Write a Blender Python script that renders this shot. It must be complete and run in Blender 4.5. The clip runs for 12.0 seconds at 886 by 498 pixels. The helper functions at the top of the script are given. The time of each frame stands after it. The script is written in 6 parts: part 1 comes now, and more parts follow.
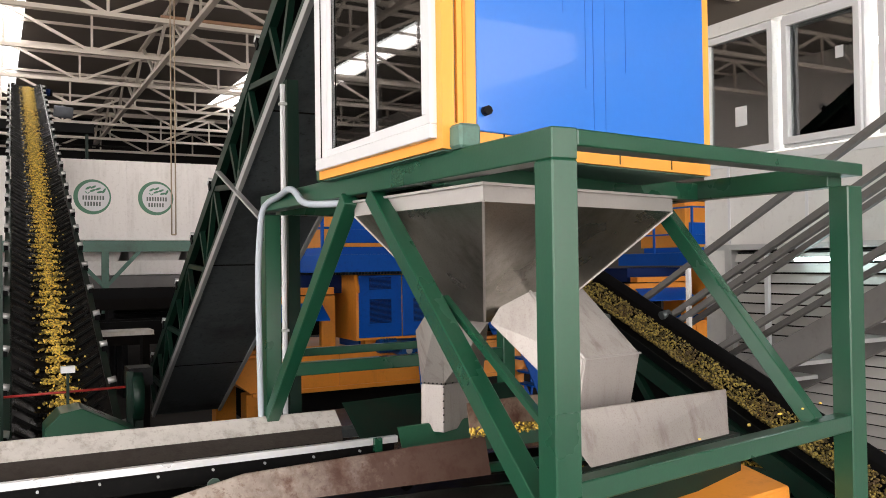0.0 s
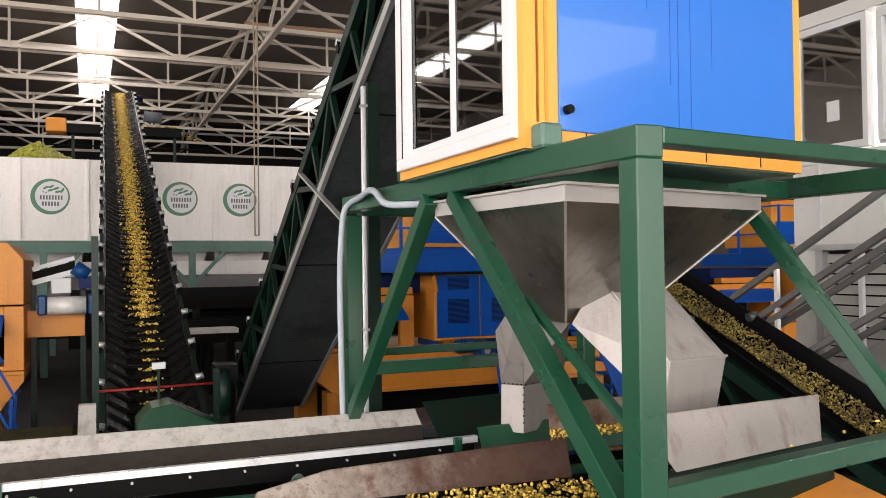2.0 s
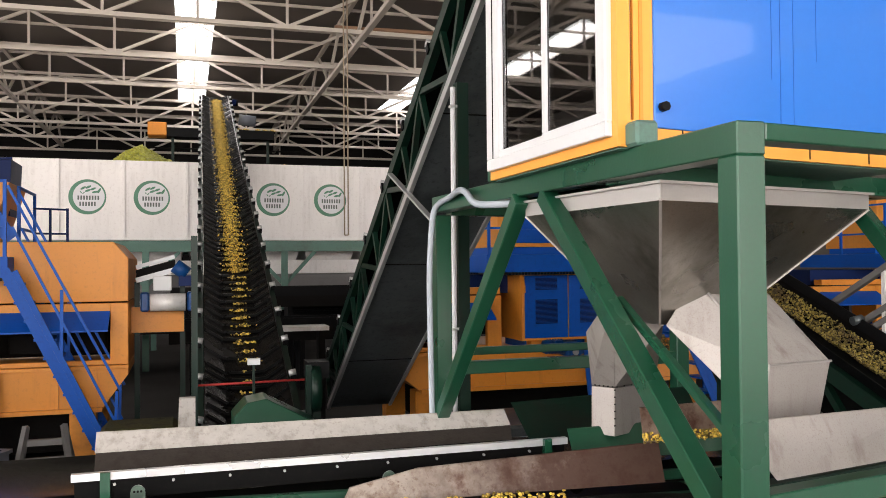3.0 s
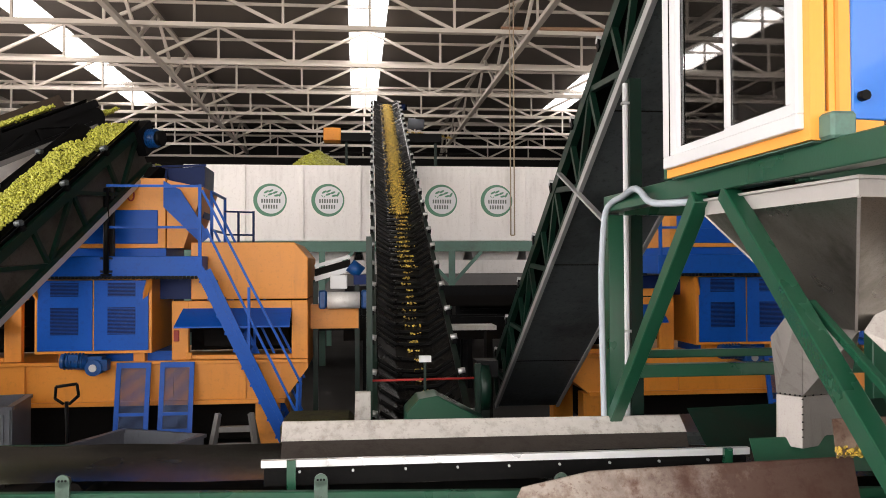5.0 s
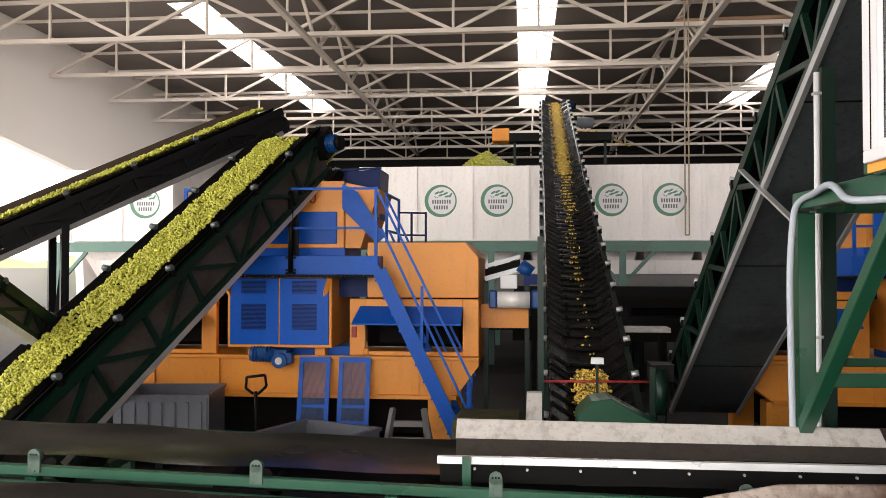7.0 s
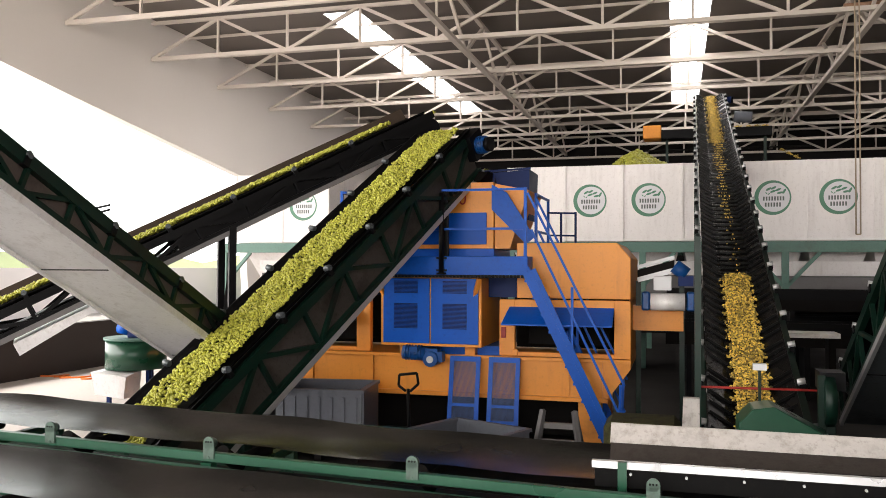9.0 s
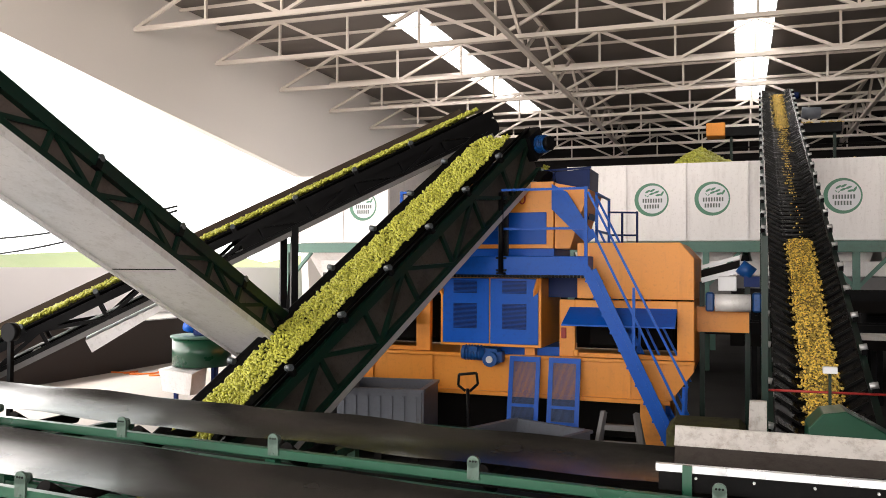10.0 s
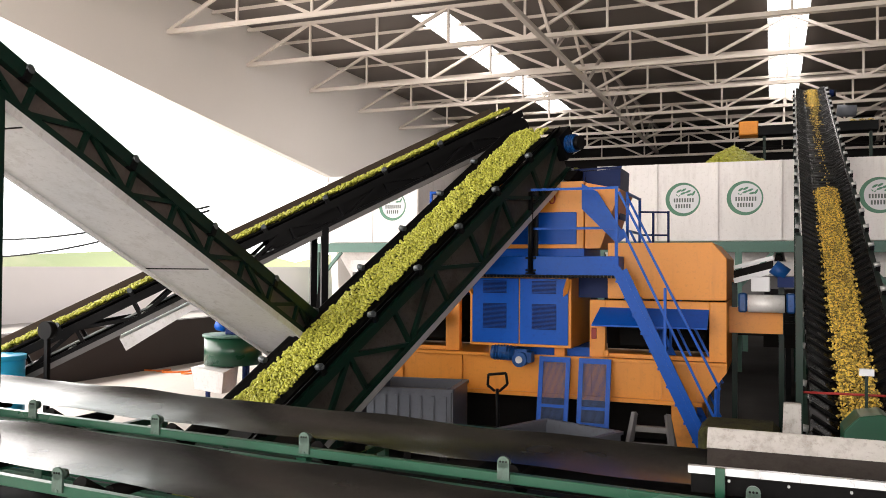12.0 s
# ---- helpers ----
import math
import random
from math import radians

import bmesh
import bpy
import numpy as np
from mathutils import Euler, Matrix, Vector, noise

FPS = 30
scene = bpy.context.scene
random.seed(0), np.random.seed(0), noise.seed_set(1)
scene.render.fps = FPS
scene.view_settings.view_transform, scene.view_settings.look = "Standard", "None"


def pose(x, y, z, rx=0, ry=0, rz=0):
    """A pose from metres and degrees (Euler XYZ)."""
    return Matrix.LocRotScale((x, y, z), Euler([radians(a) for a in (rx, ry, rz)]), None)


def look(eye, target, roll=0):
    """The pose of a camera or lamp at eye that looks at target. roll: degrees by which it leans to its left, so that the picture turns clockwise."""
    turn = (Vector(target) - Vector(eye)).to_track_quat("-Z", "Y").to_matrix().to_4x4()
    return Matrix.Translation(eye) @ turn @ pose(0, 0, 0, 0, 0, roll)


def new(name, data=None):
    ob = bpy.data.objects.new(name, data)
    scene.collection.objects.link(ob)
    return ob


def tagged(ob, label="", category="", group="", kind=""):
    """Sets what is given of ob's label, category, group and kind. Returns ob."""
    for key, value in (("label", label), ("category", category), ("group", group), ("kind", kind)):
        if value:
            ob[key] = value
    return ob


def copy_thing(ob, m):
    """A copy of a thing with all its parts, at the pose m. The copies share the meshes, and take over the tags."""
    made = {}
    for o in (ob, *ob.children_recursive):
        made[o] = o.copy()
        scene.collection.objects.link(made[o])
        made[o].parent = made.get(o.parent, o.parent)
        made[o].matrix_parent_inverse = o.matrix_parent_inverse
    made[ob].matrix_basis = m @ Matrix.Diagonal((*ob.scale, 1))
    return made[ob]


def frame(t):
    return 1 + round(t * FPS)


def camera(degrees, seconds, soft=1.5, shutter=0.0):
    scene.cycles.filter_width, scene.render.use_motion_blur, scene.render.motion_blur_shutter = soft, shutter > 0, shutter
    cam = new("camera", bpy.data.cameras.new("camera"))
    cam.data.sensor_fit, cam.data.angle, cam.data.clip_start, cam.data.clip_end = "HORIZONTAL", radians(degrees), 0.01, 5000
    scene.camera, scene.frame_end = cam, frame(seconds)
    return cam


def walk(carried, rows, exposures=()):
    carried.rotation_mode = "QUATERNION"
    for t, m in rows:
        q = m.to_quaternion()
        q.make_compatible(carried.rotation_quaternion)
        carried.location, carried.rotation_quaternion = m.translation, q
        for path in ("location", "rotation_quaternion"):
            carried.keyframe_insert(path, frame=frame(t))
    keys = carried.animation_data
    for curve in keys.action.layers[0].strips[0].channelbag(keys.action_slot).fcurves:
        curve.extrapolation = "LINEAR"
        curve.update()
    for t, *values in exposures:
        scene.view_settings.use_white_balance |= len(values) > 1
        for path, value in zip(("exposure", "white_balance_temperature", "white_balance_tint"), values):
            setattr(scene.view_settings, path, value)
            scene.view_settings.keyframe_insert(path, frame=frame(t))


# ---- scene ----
cam = camera(56.0, 12.0, soft=0.9)
# the camera swings on an arm about the pivot of its stand
PIVOT, ARM = Vector((-0.05, -0.20, 2.6)), 0.21
# seconds, heading, pitch, roll
PATH = [(0.0, -28.40, 0.95, 0.76), (0.5, -28.32, 0.95, 0.77), (1.0, -27.45, 0.97, 0.76), (1.5, -25.64, 1.00, 0.73),
        (2.0, -23.13, 1.03, 0.71), (2.5, -20.47, 1.04, 0.60), (3.0, -17.21, 1.08, 0.47), (5.0, -5.93, 1.16, 0.24),
        (5.5, -3.11, 1.17, 0.18), (6.0, -0.11, 1.18, 0.12), (6.5, 2.65, 1.19, 0.06), (7.0, 5.52, 1.18, -0.06),
        (7.5, 8.15, 1.20, -0.09), (9.5, 17.75, 1.18, -0.26), (10.0, 19.60, 1.17, -0.28), (10.5, 20.97, 1.16, -0.32),
        (11.0, 21.62, 1.16, -0.33), (11.5, 21.59, 1.15, -0.36), (12.0, 21.59, 1.15, -0.36)]


def on_arm(heading, pitch, roll):
    a = radians(heading)
    eye = PIVOT + Vector((-math.sin(a), math.cos(a), 0)) * ARM
    return pose(*eye, 90 + pitch, roll, heading)


walk(cam, [(t, on_arm(a, p, r)) for t, a, p, r in PATH])

# ---- light ----
world = bpy.data.worlds.new("sky")
scene.world = world
world.use_nodes = True
wn = world.node_tree
sky = wn.nodes.new("ShaderNodeTexSky")
sky.sky_type, sky.sun_disc = "NISHITA", False
sky.sun_elevation, sky.sun_rotation = radians(38), radians(250)
sky.air_density, sky.dust_density = 1.0, 4.0
bg = wn.nodes["Background"]
bg.inputs["Strength"].default_value = 0.07
wn.links.new(sky.outputs[0], bg.inputs["Color"])
sun_data = bpy.data.lights.new("sun", "SUN")
sun_data.energy, sun_data.angle, sun_data.color = 4.5, radians(16), (1.0, 0.95, 0.88)
sun = new("sun", sun_data)
sun.matrix_world = look((-30, -10, 30), (-12, 4, 2))
scene.view_settings.exposure = 0.25


def window_light(name, place, target, sx, sy, power, colour=(1, 1, 1), spread=180):
    """A rectangular area lamp: daylight through an opening, and the added fills."""
    data = bpy.data.lights.new(name, "AREA")
    data.shape, data.size, data.size_y, data.energy, data.color = "RECTANGLE", sx, sy, power, colour
    ob = new(name, data)
    ob.matrix_world = look(place, target)
    data.spread = radians(spread)
    return ob


window_light("gate_daylight", (-16.2, 6.0, 4.5), (0, 10, 3.5), 26, 7.5, 2700, (1.0, 0.90, 0.86))
window_light("front_daylight", (0.4, -13.5, 5.0), (0.4, 20, 4.0), 33, 9, 4100, (1.0, 0.90, 0.86))
# unseen lamp, added to brighten the post faces and the blue panel
window_light("side_daylight", (17.3, -9.5, 4.2), (0, -2.0, 3.0), 8.5, 7.5, 2300, (1.0, 0.92, 0.89))
for sx in (-10.4, 0.35, 10.2):
    window_light("skylight_daylight", (sx, 33.7, 10.62), (sx, 33.7, 0), 1.2, 18, 300, (1.0, 0.91, 0.87))

# fill lamp added inside the office to lighten the room behind the glass
window_light("office_lamp_light", (7.4, 3.2, 4.6), (7.4, 3.2, 0), 1.0, 3.4, 120, (0.96, 1.0, 0.98), 115)


# ---- materials ----
def material(name, colour, rough=0.5, metal=0.0, vary=0.15, scale=3.0, bump=0.05, grain=60.0, dirt=None, dirt_amount=0.3, spread=0.0, coat=0.0, spec=0.35):
    """Painted, bare or worn surface: colour varied at two scales, stains, fine relief."""
    m = bpy.data.materials.new(name)
    m.use_nodes = True
    nt = m.node_tree
    n, l = nt.nodes, nt.links
    b = n["Principled BSDF"]
    geo = n.new("ShaderNodeTexCoord")
    big = n.new("ShaderNodeTexNoise")
    big.inputs["Scale"].default_value, big.inputs["Detail"].default_value = scale, 5
    l.new(geo.outputs["Object"], big.inputs["Vector"])
    fine = n.new("ShaderNodeTexNoise")
    fine.inputs["Scale"].default_value, fine.inputs["Detail"].default_value = grain, 3
    l.new(geo.outputs["Object"], fine.inputs["Vector"])
    mix = n.new("ShaderNodeMix")
    mix.data_type, mix.blend_type = "RGBA", "MIX"
    dark = [c * (1 - vary) for c in colour]
    light = [min(1, c * (1 + vary)) for c in colour]
    mix.inputs["A"].default_value, mix.inputs["B"].default_value = (*dark, 1), (*light, 1)
    add = n.new("ShaderNodeMath")
    add.operation = "MULTIPLY_ADD"
    l.new(fine.outputs["Fac"], add.inputs[0])
    add.inputs[1].default_value = 0.4
    l.new(big.outputs["Fac"], add.inputs[2])
    sub = n.new("ShaderNodeMath")
    sub.operation = "SUBTRACT"
    sub.inputs[1].default_value = 0.2
    l.new(add.outputs[0], sub.inputs[0])
    fac = sub.outputs[0]
    if spread:
        info = n.new("ShaderNodeObjectInfo")
        geom = n.new("ShaderNodeNewGeometry")
        s = n.new("ShaderNodeMath")
        s.operation = "MULTIPLY_ADD"
        l.new(geom.outputs["Random Per Island"], s.inputs[0])
        s.inputs[1].default_value = spread
        l.new(fac, s.inputs[2])
        s2 = n.new("ShaderNodeMath")
        s2.operation = "SUBTRACT"
        s2.use_clamp = True
        l.new(s.outputs[0], s2.inputs[0])
        s2.inputs[1].default_value = spread / 2
        fac = s2.outputs[0]
    l.new(fac, mix.inputs["Factor"])
    out = mix.outputs["Result"]
    if dirt:
        st = n.new("ShaderNodeTexNoise")
        st.inputs["Scale"].default_value, st.inputs["Detail"].default_value, st.inputs["Roughness"].default_value = scale * 0.6, 8, 0.65
        l.new(geo.outputs["Object"], st.inputs["Vector"])
        ramp = n.new("ShaderNodeMapRange")
        ramp.inputs["From Min"].default_value, ramp.inputs["From Max"].default_value = 0.68 - 0.35 * dirt_amount, 0.85 - 0.25 * dirt_amount
        l.new(st.outputs["Fac"], ramp.inputs["Value"])
        k = n.new("ShaderNodeMix")
        k.data_type = "RGBA"
        l.new(ramp.outputs["Result"], k.inputs["Factor"])
        l.new(out, k.inputs["A"])
        k.inputs["B"].default_value = (*dirt, 1)
        out = k.outputs["Result"]
        # fine specks of the same dirt
        sp = n.new("ShaderNodeTexNoise")
        sp.inputs["Scale"].default_value, sp.inputs["Detail"].default_value, sp.inputs["Roughness"].default_value = grain * 0.45, 4, 0.7
        l.new(geo.outputs["Object"], sp.inputs["Vector"])
        sr = n.new("ShaderNodeMapRange")
        sr.inputs["From Min"].default_value, sr.inputs["From Max"].default_value = 0.54, 0.70
        sr.inputs["To Max"].default_value = min(0.85, dirt_amount * 1.3)
        l.new(sp.outputs["Fac"], sr.inputs["Value"])
        k2 = n.new("ShaderNodeMix")
        k2.data_type = "RGBA"
        l.new(sr.outputs["Result"], k2.inputs["Factor"])
        l.new(out, k2.inputs["A"])
        k2.inputs["B"].default_value = (*dirt, 1)
        out = k2.outputs["Result"]
    l.new(out, b.inputs["Base Color"])
    rr = n.new("ShaderNodeMapRange")
    rr.inputs["To Min"].default_value, rr.inputs["To Max"].default_value = max(0.02, rough - 0.12), min(1, rough + 0.12)
    l.new(big.outputs["Fac"], rr.inputs["Value"])
    l.new(rr.outputs["Result"], b.inputs["Roughness"])
    b.inputs["Metallic"].default_value = metal
    b.inputs["Coat Weight"].default_value = coat
    b.inputs["Specular IOR Level"].default_value = spec
    if bump:
        bp = n.new("ShaderNodeBump")
        bp.inputs["Strength"].default_value, bp.inputs["Distance"].default_value = bump, 0.01
        l.new(fine.outputs["Fac"], bp.inputs["Height"])
        l.new(bp.outputs["Normal"], b.inputs["Normal"])
    return m


GREEN = material("green_paint", (0.009, 0.066, 0.034), 0.30, 0, 0.25, 1.6, 0.04, 70, (0.03, 0.055, 0.04), 0.2, spec=0.6)
GREEN_DARK = material("green_conveyor_paint", (0.0030, 0.017, 0.0105), 0.40, 0, 0.25, 3.0, 0.05, 40, (0.010, 0.010, 0.008), 0.45, spec=0.25)
GREEN_PALE = material("grey_green_paint", (0.10, 0.19, 0.155), 0.5, 0, 0.15, 1.5, 0.03, 40, (0.08, 0.1, 0.08), 0.3)
ORANGE = material("orange_paint", (0.72, 0.27, 0.035), 0.42, 0, 0.10, 1.2, 0.03, 40, (0.38, 0.14, 0.03), 0.22)
ORANGE_CAB = material("cabin_orange_paint", (0.82, 0.36, 0.06), 0.4, 0, 0.06, 1.5, 0.02, 40)
BLUE = material("blue_paint", (0.001, 0.078, 0.42), 0.42, 0, 0.15, 1.5, 0.03, 40, (0.006, 0.03, 0.16), 0.25, spec=0.2)
MOTOR = material("motor_blue_enamel", (0.004, 0.055, 0.21), 0.38, 0, 0.25, 5.0, 0.03, 60, (0.004, 0.012, 0.03), 0.4, spec=0.3)
BLUE_CAB = material("glossy_blue_sheet", (0.030, 0.165, 0.60), 0.20, 0, 0.08, 0.8, 0.0, 40, coat=0.3)
BLUE_NAVY = material("navy_paint", (0.006, 0.018, 0.09), 0.45, 0, 0.2, 2.0, 0.03, 40, spec=0.12)
WHITE = material("white_frame", (0.68, 0.68, 0.70), 0.35, 0, 0.04, 2.0, 0.02, 50)
PANEL = material("white_sandwich_panel", (0.68, 0.665, 0.65), 0.45, 0, 0.05, 0.9, 0.02, 30, (0.45, 0.42, 0.40), 0.2)
HOPPER = material("white_hopper_panel", (0.86, 0.82, 0.80), 0.5, 0, 0.06, 0.5, 0.02, 30, (0.52, 0.47, 0.44), 0.25)
STEEL = material("brushed_stainless", (0.30, 0.285, 0.26), 0.30, 0.9, 0.45, 1.6, 0.04, 300, (0.09, 0.08, 0.065), 0.45)
PLATE = material("dull_steel_sheet", (0.42, 0.385, 0.365), 0.46, 0.35, 0.25, 1.5, 0.04, 260, (0.22, 0.15, 0.12), 0.33)
RUSTY = material("rusty_steel", (0.33, 0.25, 0.20), 0.65, 0.2, 0.3, 4.0, 0.15, 50, (0.075, 0.028, 0.016), 0.85)
GALV = material("galvanised_steel", (0.50, 0.50, 0.50), 0.42, 0.6, 0.12, 3.0, 0.03, 40)
GREYPAINT = material("grey_painted_steel", (0.155, 0.148, 0.145), 0.5, 0.2, 0.12, 2.0, 0.03, 40, (0.11, 0.10, 0.09), 0.3)
DARKPLATE = material("dark_grey_sheet", (0.095, 0.108, 0.114), 0.36, 0.4, 0.3, 1.2, 0.03, 40, (0.02, 0.02, 0.02), 0.5)
LIGHTPLATE = material("pale_grey_sheet", (0.78, 0.76, 0.75), 0.36, 0.15, 0.14, 1.0, 0.03, 40, (0.38, 0.34, 0.30), 0.25)
RUBBER = material("black_rubber_belt", (0.0035, 0.0034, 0.0034), 0.55, 0, 0.3, 2.0, 0.06, 50, (0.011, 0.009, 0.008), 0.3, spec=0.08)
RUBBER_FEED = material("polished_feed_belt", (0.003, 0.003, 0.003), 0.26, 0, 0.3, 3.0, 0.0, 50, spec=0.09)
RUBBER_SHINY = material("worn_black_belt", (0.005, 0.0054, 0.005), 0.24, 0, 0.3, 1.4, 0.0, 70, (0.010, 0.010, 0.009), 0.3, spec=0.36)
# BLACK and DARK sit below real steel: deep shade is in their colour
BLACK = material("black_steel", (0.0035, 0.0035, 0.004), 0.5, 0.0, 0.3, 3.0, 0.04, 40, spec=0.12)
DARK = material("shade_darkened_steel", (0.007, 0.006, 0.0055), 0.7, 0.0, 0.35, 4.0, 0.08, 40, spec=0.08)
TRUSS = material("cream_truss_paint", (0.58, 0.52, 0.465), 0.5, 0, 0.06, 1.0, 0.02, 40)
TRUSS_BROWN = material("brown_pipe_paint", (0.33, 0.19, 0.12), 0.5, 0, 0.15, 2.0, 0.02, 40)
SHUTTER = material("grey_shutter_paint", (0.42, 0.40, 0.385), 0.5, 0.1, 0.08, 2.0, 0.02, 40)
CHAIN = material("beige_chain", (0.36, 0.28, 0.20), 0.6)
ROOF = material("grey_roof_sheet", (0.125, 0.107, 0.094), 0.6, 0, 0.12, 0.4, 0.03, 20)
# darker than real cladding: the gloom of the far end is in the colour
ROOFDARK = material("shade_dark_cladding", (0.008, 0.007, 0.007), 0.6, 0, 0.2, 0.4, 0.03, 20, spec=0.1)
WALL = material("pale_grey_wall", (0.86, 0.82, 0.785), 0.7, 0, 0.04, 0.25, 0.02, 20)
# stained concrete, its base far below real so that it carries the shade
FLOOR = material("grimy_shade_dark_floor", (0.013, 0.011, 0.010), 0.75, 0, 0.2, 0.8, 0.12, 30, (0.02, 0.017, 0.015), 0.5, spec=0.2)
YARD = material("pale_concrete_yard", (0.50, 0.46, 0.43), 0.8, 0, 0.08, 0.5, 0.1, 30, (0.40, 0.36, 0.32), 0.3)
BROWNWALL = material("dark_brown_wall", (0.035, 0.026, 0.023), 0.7, 0, 0.15, 0.8, 0.05, 30)
GREYWALL = material("grey_render_wall", (0.72, 0.68, 0.69), 0.8, 0, 0.06, 0.4, 0.05, 30)
# paler than grass: the haze of the distance is mixed into the colour
GRASS = material("hazy_meadow", (0.46, 0.50, 0.27), 0.9, 0, 0.25, 0.02, 0.1, 5, (0.55, 0.52, 0.34), 0.5)
OLIVE_GREEN = material("green_olives", (0.40, 0.40, 0.055), 0.45, 0, 0.22, 8.0, 0.02, 60, spread=1.1)
OLIVE_MIX = material("ripe_mixed_olives", (0.60, 0.41, 0.075), 0.34, 0, 0.7, 8.0, 0.02, 60, (0.10, 0.03, 0.02), 0.35, spread=1.6)
LEAFY = material("olives_with_leaves", (0.20, 0.15, 0.035), 0.5, 0, 0.75, 8.0, 0.05, 60, (0.07, 0.04, 0.02), 0.55, spread=2.0)
CRATE = material("grey_plastic", (0.13, 0.14, 0.165), 0.5, 0, 0.12, 2.0, 0.03, 40, (0.08, 0.08, 0.08), 0.3)
LOGO_GREEN = material("printed_green", (0.10, 0.235, 0.155), 0.5, 0, 0.05, 2.0, 0.0)
INK = material("printed_dark_ink", (0.13, 0.15, 0.14), 0.5, 0, 0.05, 2.0, 0.0)
RED = material("red_paint", (0.30, 0.022, 0.018), 0.45, 0, 0.1, 2.0, 0.02)
CONDUIT = material("grey_plastic_hose", (0.38, 0.42, 0.47), 0.45, 0, 0.06, 2.0, 0.02)
RIM = material("bright_steel_rim", (0.50, 0.47, 0.455), 0.45, 0.7, 0.12, 4.0, 0.03, 90)
BRIGHT = material("bright_aluminium", (0.78, 0.78, 0.80), 0.3, 0.5, 0.05, 2.0, 0.02)
SKIRTDIRT = material("muddy_rubber_strip", (0.045, 0.037, 0.032), 0.7, 0, 0.35, 14.0, 0.2, 60, (0.03, 0.022, 0.018), 0.5)
CONCRETE = material("stained_concrete", (0.50, 0.47, 0.44), 0.75, 0, 0.14, 9.0, 0.12, 60, (0.22, 0.18, 0.15), 0.38)
MESH = material("fine_steel_mesh", (0.045, 0.075, 0.17), 0.5, 0.3, 0.1, 3.0, 0.0, 60)



def rust_guard():
    """Pale speckled sheet that goes over into brown rust at its hopper end."""
    m = material("speckled_guard_sheet", (0.36, 0.305, 0.265), 0.65, 0.1, 0.25, 12.0, 0.15, 60, (0.12, 0.06, 0.04), 0.55)
    n, l = m.node_tree.nodes, m.node_tree.links
    b = n["Principled BSDF"]
    base = b.inputs["Base Color"].links[0].from_socket
    co = n.new("ShaderNodeTexCoord")
    xyz = n.new("ShaderNodeSeparateXYZ")
    l.new(co.outputs["Object"], xyz.inputs[0])
    no = n.new("ShaderNodeTexNoise")
    no.inputs["Scale"].default_value, no.inputs["Detail"].default_value, no.inputs["Roughness"].default_value = 5.0, 8, 0.7
    l.new(co.outputs["Object"], no.inputs["Vector"])
    add = n.new("ShaderNodeMath")
    add.operation = "MULTIPLY_ADD"
    l.new(no.outputs["Fac"], add.inputs[0])
    add.inputs[1].default_value = 1.8
    l.new(xyz.outputs["X"], add.inputs[2])
    r = n.new("ShaderNodeMapRange")
    r.inputs["From Min"].default_value, r.inputs["From Max"].default_value = 1.95, 2.9
    r.inputs["To Max"].default_value = 0.92
    l.new(add.outputs[0], r.inputs["Value"])
    k = n.new("ShaderNodeMix")
    k.data_type = "RGBA"
    l.new(r.outputs["Result"], k.inputs["Factor"])
    l.new(base, k.inputs["A"])
    k.inputs["B"].default_value = (0.060, 0.024, 0.015, 1)
    l.new(k.outputs["Result"], b.inputs["Base Color"])
    return m


GUARD = rust_guard()


def streak(m, colour, amount, across=11.0, low=0.50, high=0.72):
    """Runs of dirt and wash marks down a sheet, uneven in width and strength."""
    n, l = m.node_tree.nodes, m.node_tree.links
    b = n["Principled BSDF"]
    base = b.inputs["Base Color"].links[0].from_socket
    co = n.new("ShaderNodeTexCoord")
    mp = n.new("ShaderNodeMapping")
    mp.inputs["Scale"].default_value = (across, across, across * 0.11)
    l.new(co.outputs["Object"], mp.inputs["Vector"])
    no = n.new("ShaderNodeTexNoise")
    no.inputs["Scale"].default_value, no.inputs["Detail"].default_value, no.inputs["Roughness"].default_value = 1.0, 6, 0.65
    l.new(mp.outputs["Vector"], no.inputs["Vector"])
    patch = n.new("ShaderNodeTexNoise")
    patch.inputs["Scale"].default_value, patch.inputs["Detail"].default_value = 2.3, 4
    l.new(co.outputs["Object"], patch.inputs["Vector"])
    r = n.new("ShaderNodeMapRange")
    r.inputs["From Min"].default_value, r.inputs["From Max"].default_value, r.inputs["To Max"].default_value = low, high, amount
    l.new(no.outputs["Fac"], r.inputs["Value"])
    g = n.new("ShaderNodeMapRange")
    g.inputs["From Min"].default_value, g.inputs["From Max"].default_value = 0.35, 0.62
    l.new(patch.outputs["Fac"], g.inputs["Value"])
    k = n.new("ShaderNodeMath")
    k.operation = "MULTIPLY"
    l.new(r.outputs["Result"], k.inputs[0])
    l.new(g.outputs["Result"], k.inputs[1])
    mix = n.new("ShaderNodeMix")
    mix.data_type = "RGBA"
    l.new(k.outputs[0], mix.inputs["Factor"])
    l.new(base, mix.inputs["A"])
    mix.inputs["B"].default_value = (*colour, 1)
    l.new(mix.outputs["Result"], b.inputs["Base Color"])


streak(PLATE, (0.17, 0.11, 0.085), 0.75)
streak(STEEL, (0.10, 0.095, 0.075), 0.8, 5.0, 0.42, 0.66)
streak(LIGHTPLATE, (0.42, 0.38, 0.33), 0.6, 4.0)
streak(DARKPLATE, (0.16, 0.17, 0.18), 0.6, 6.0)
streak(HOPPER, (0.56, 0.51, 0.48), 0.5, 5.0)
streak(ORANGE, (0.42, 0.15, 0.03), 0.5, 7.0, 0.54, 0.75)
streak(CONCRETE, (0.26, 0.22, 0.19), 0.6, 14.0)
streak(GREEN, (0.02, 0.09, 0.05), 0.35, 9.0)


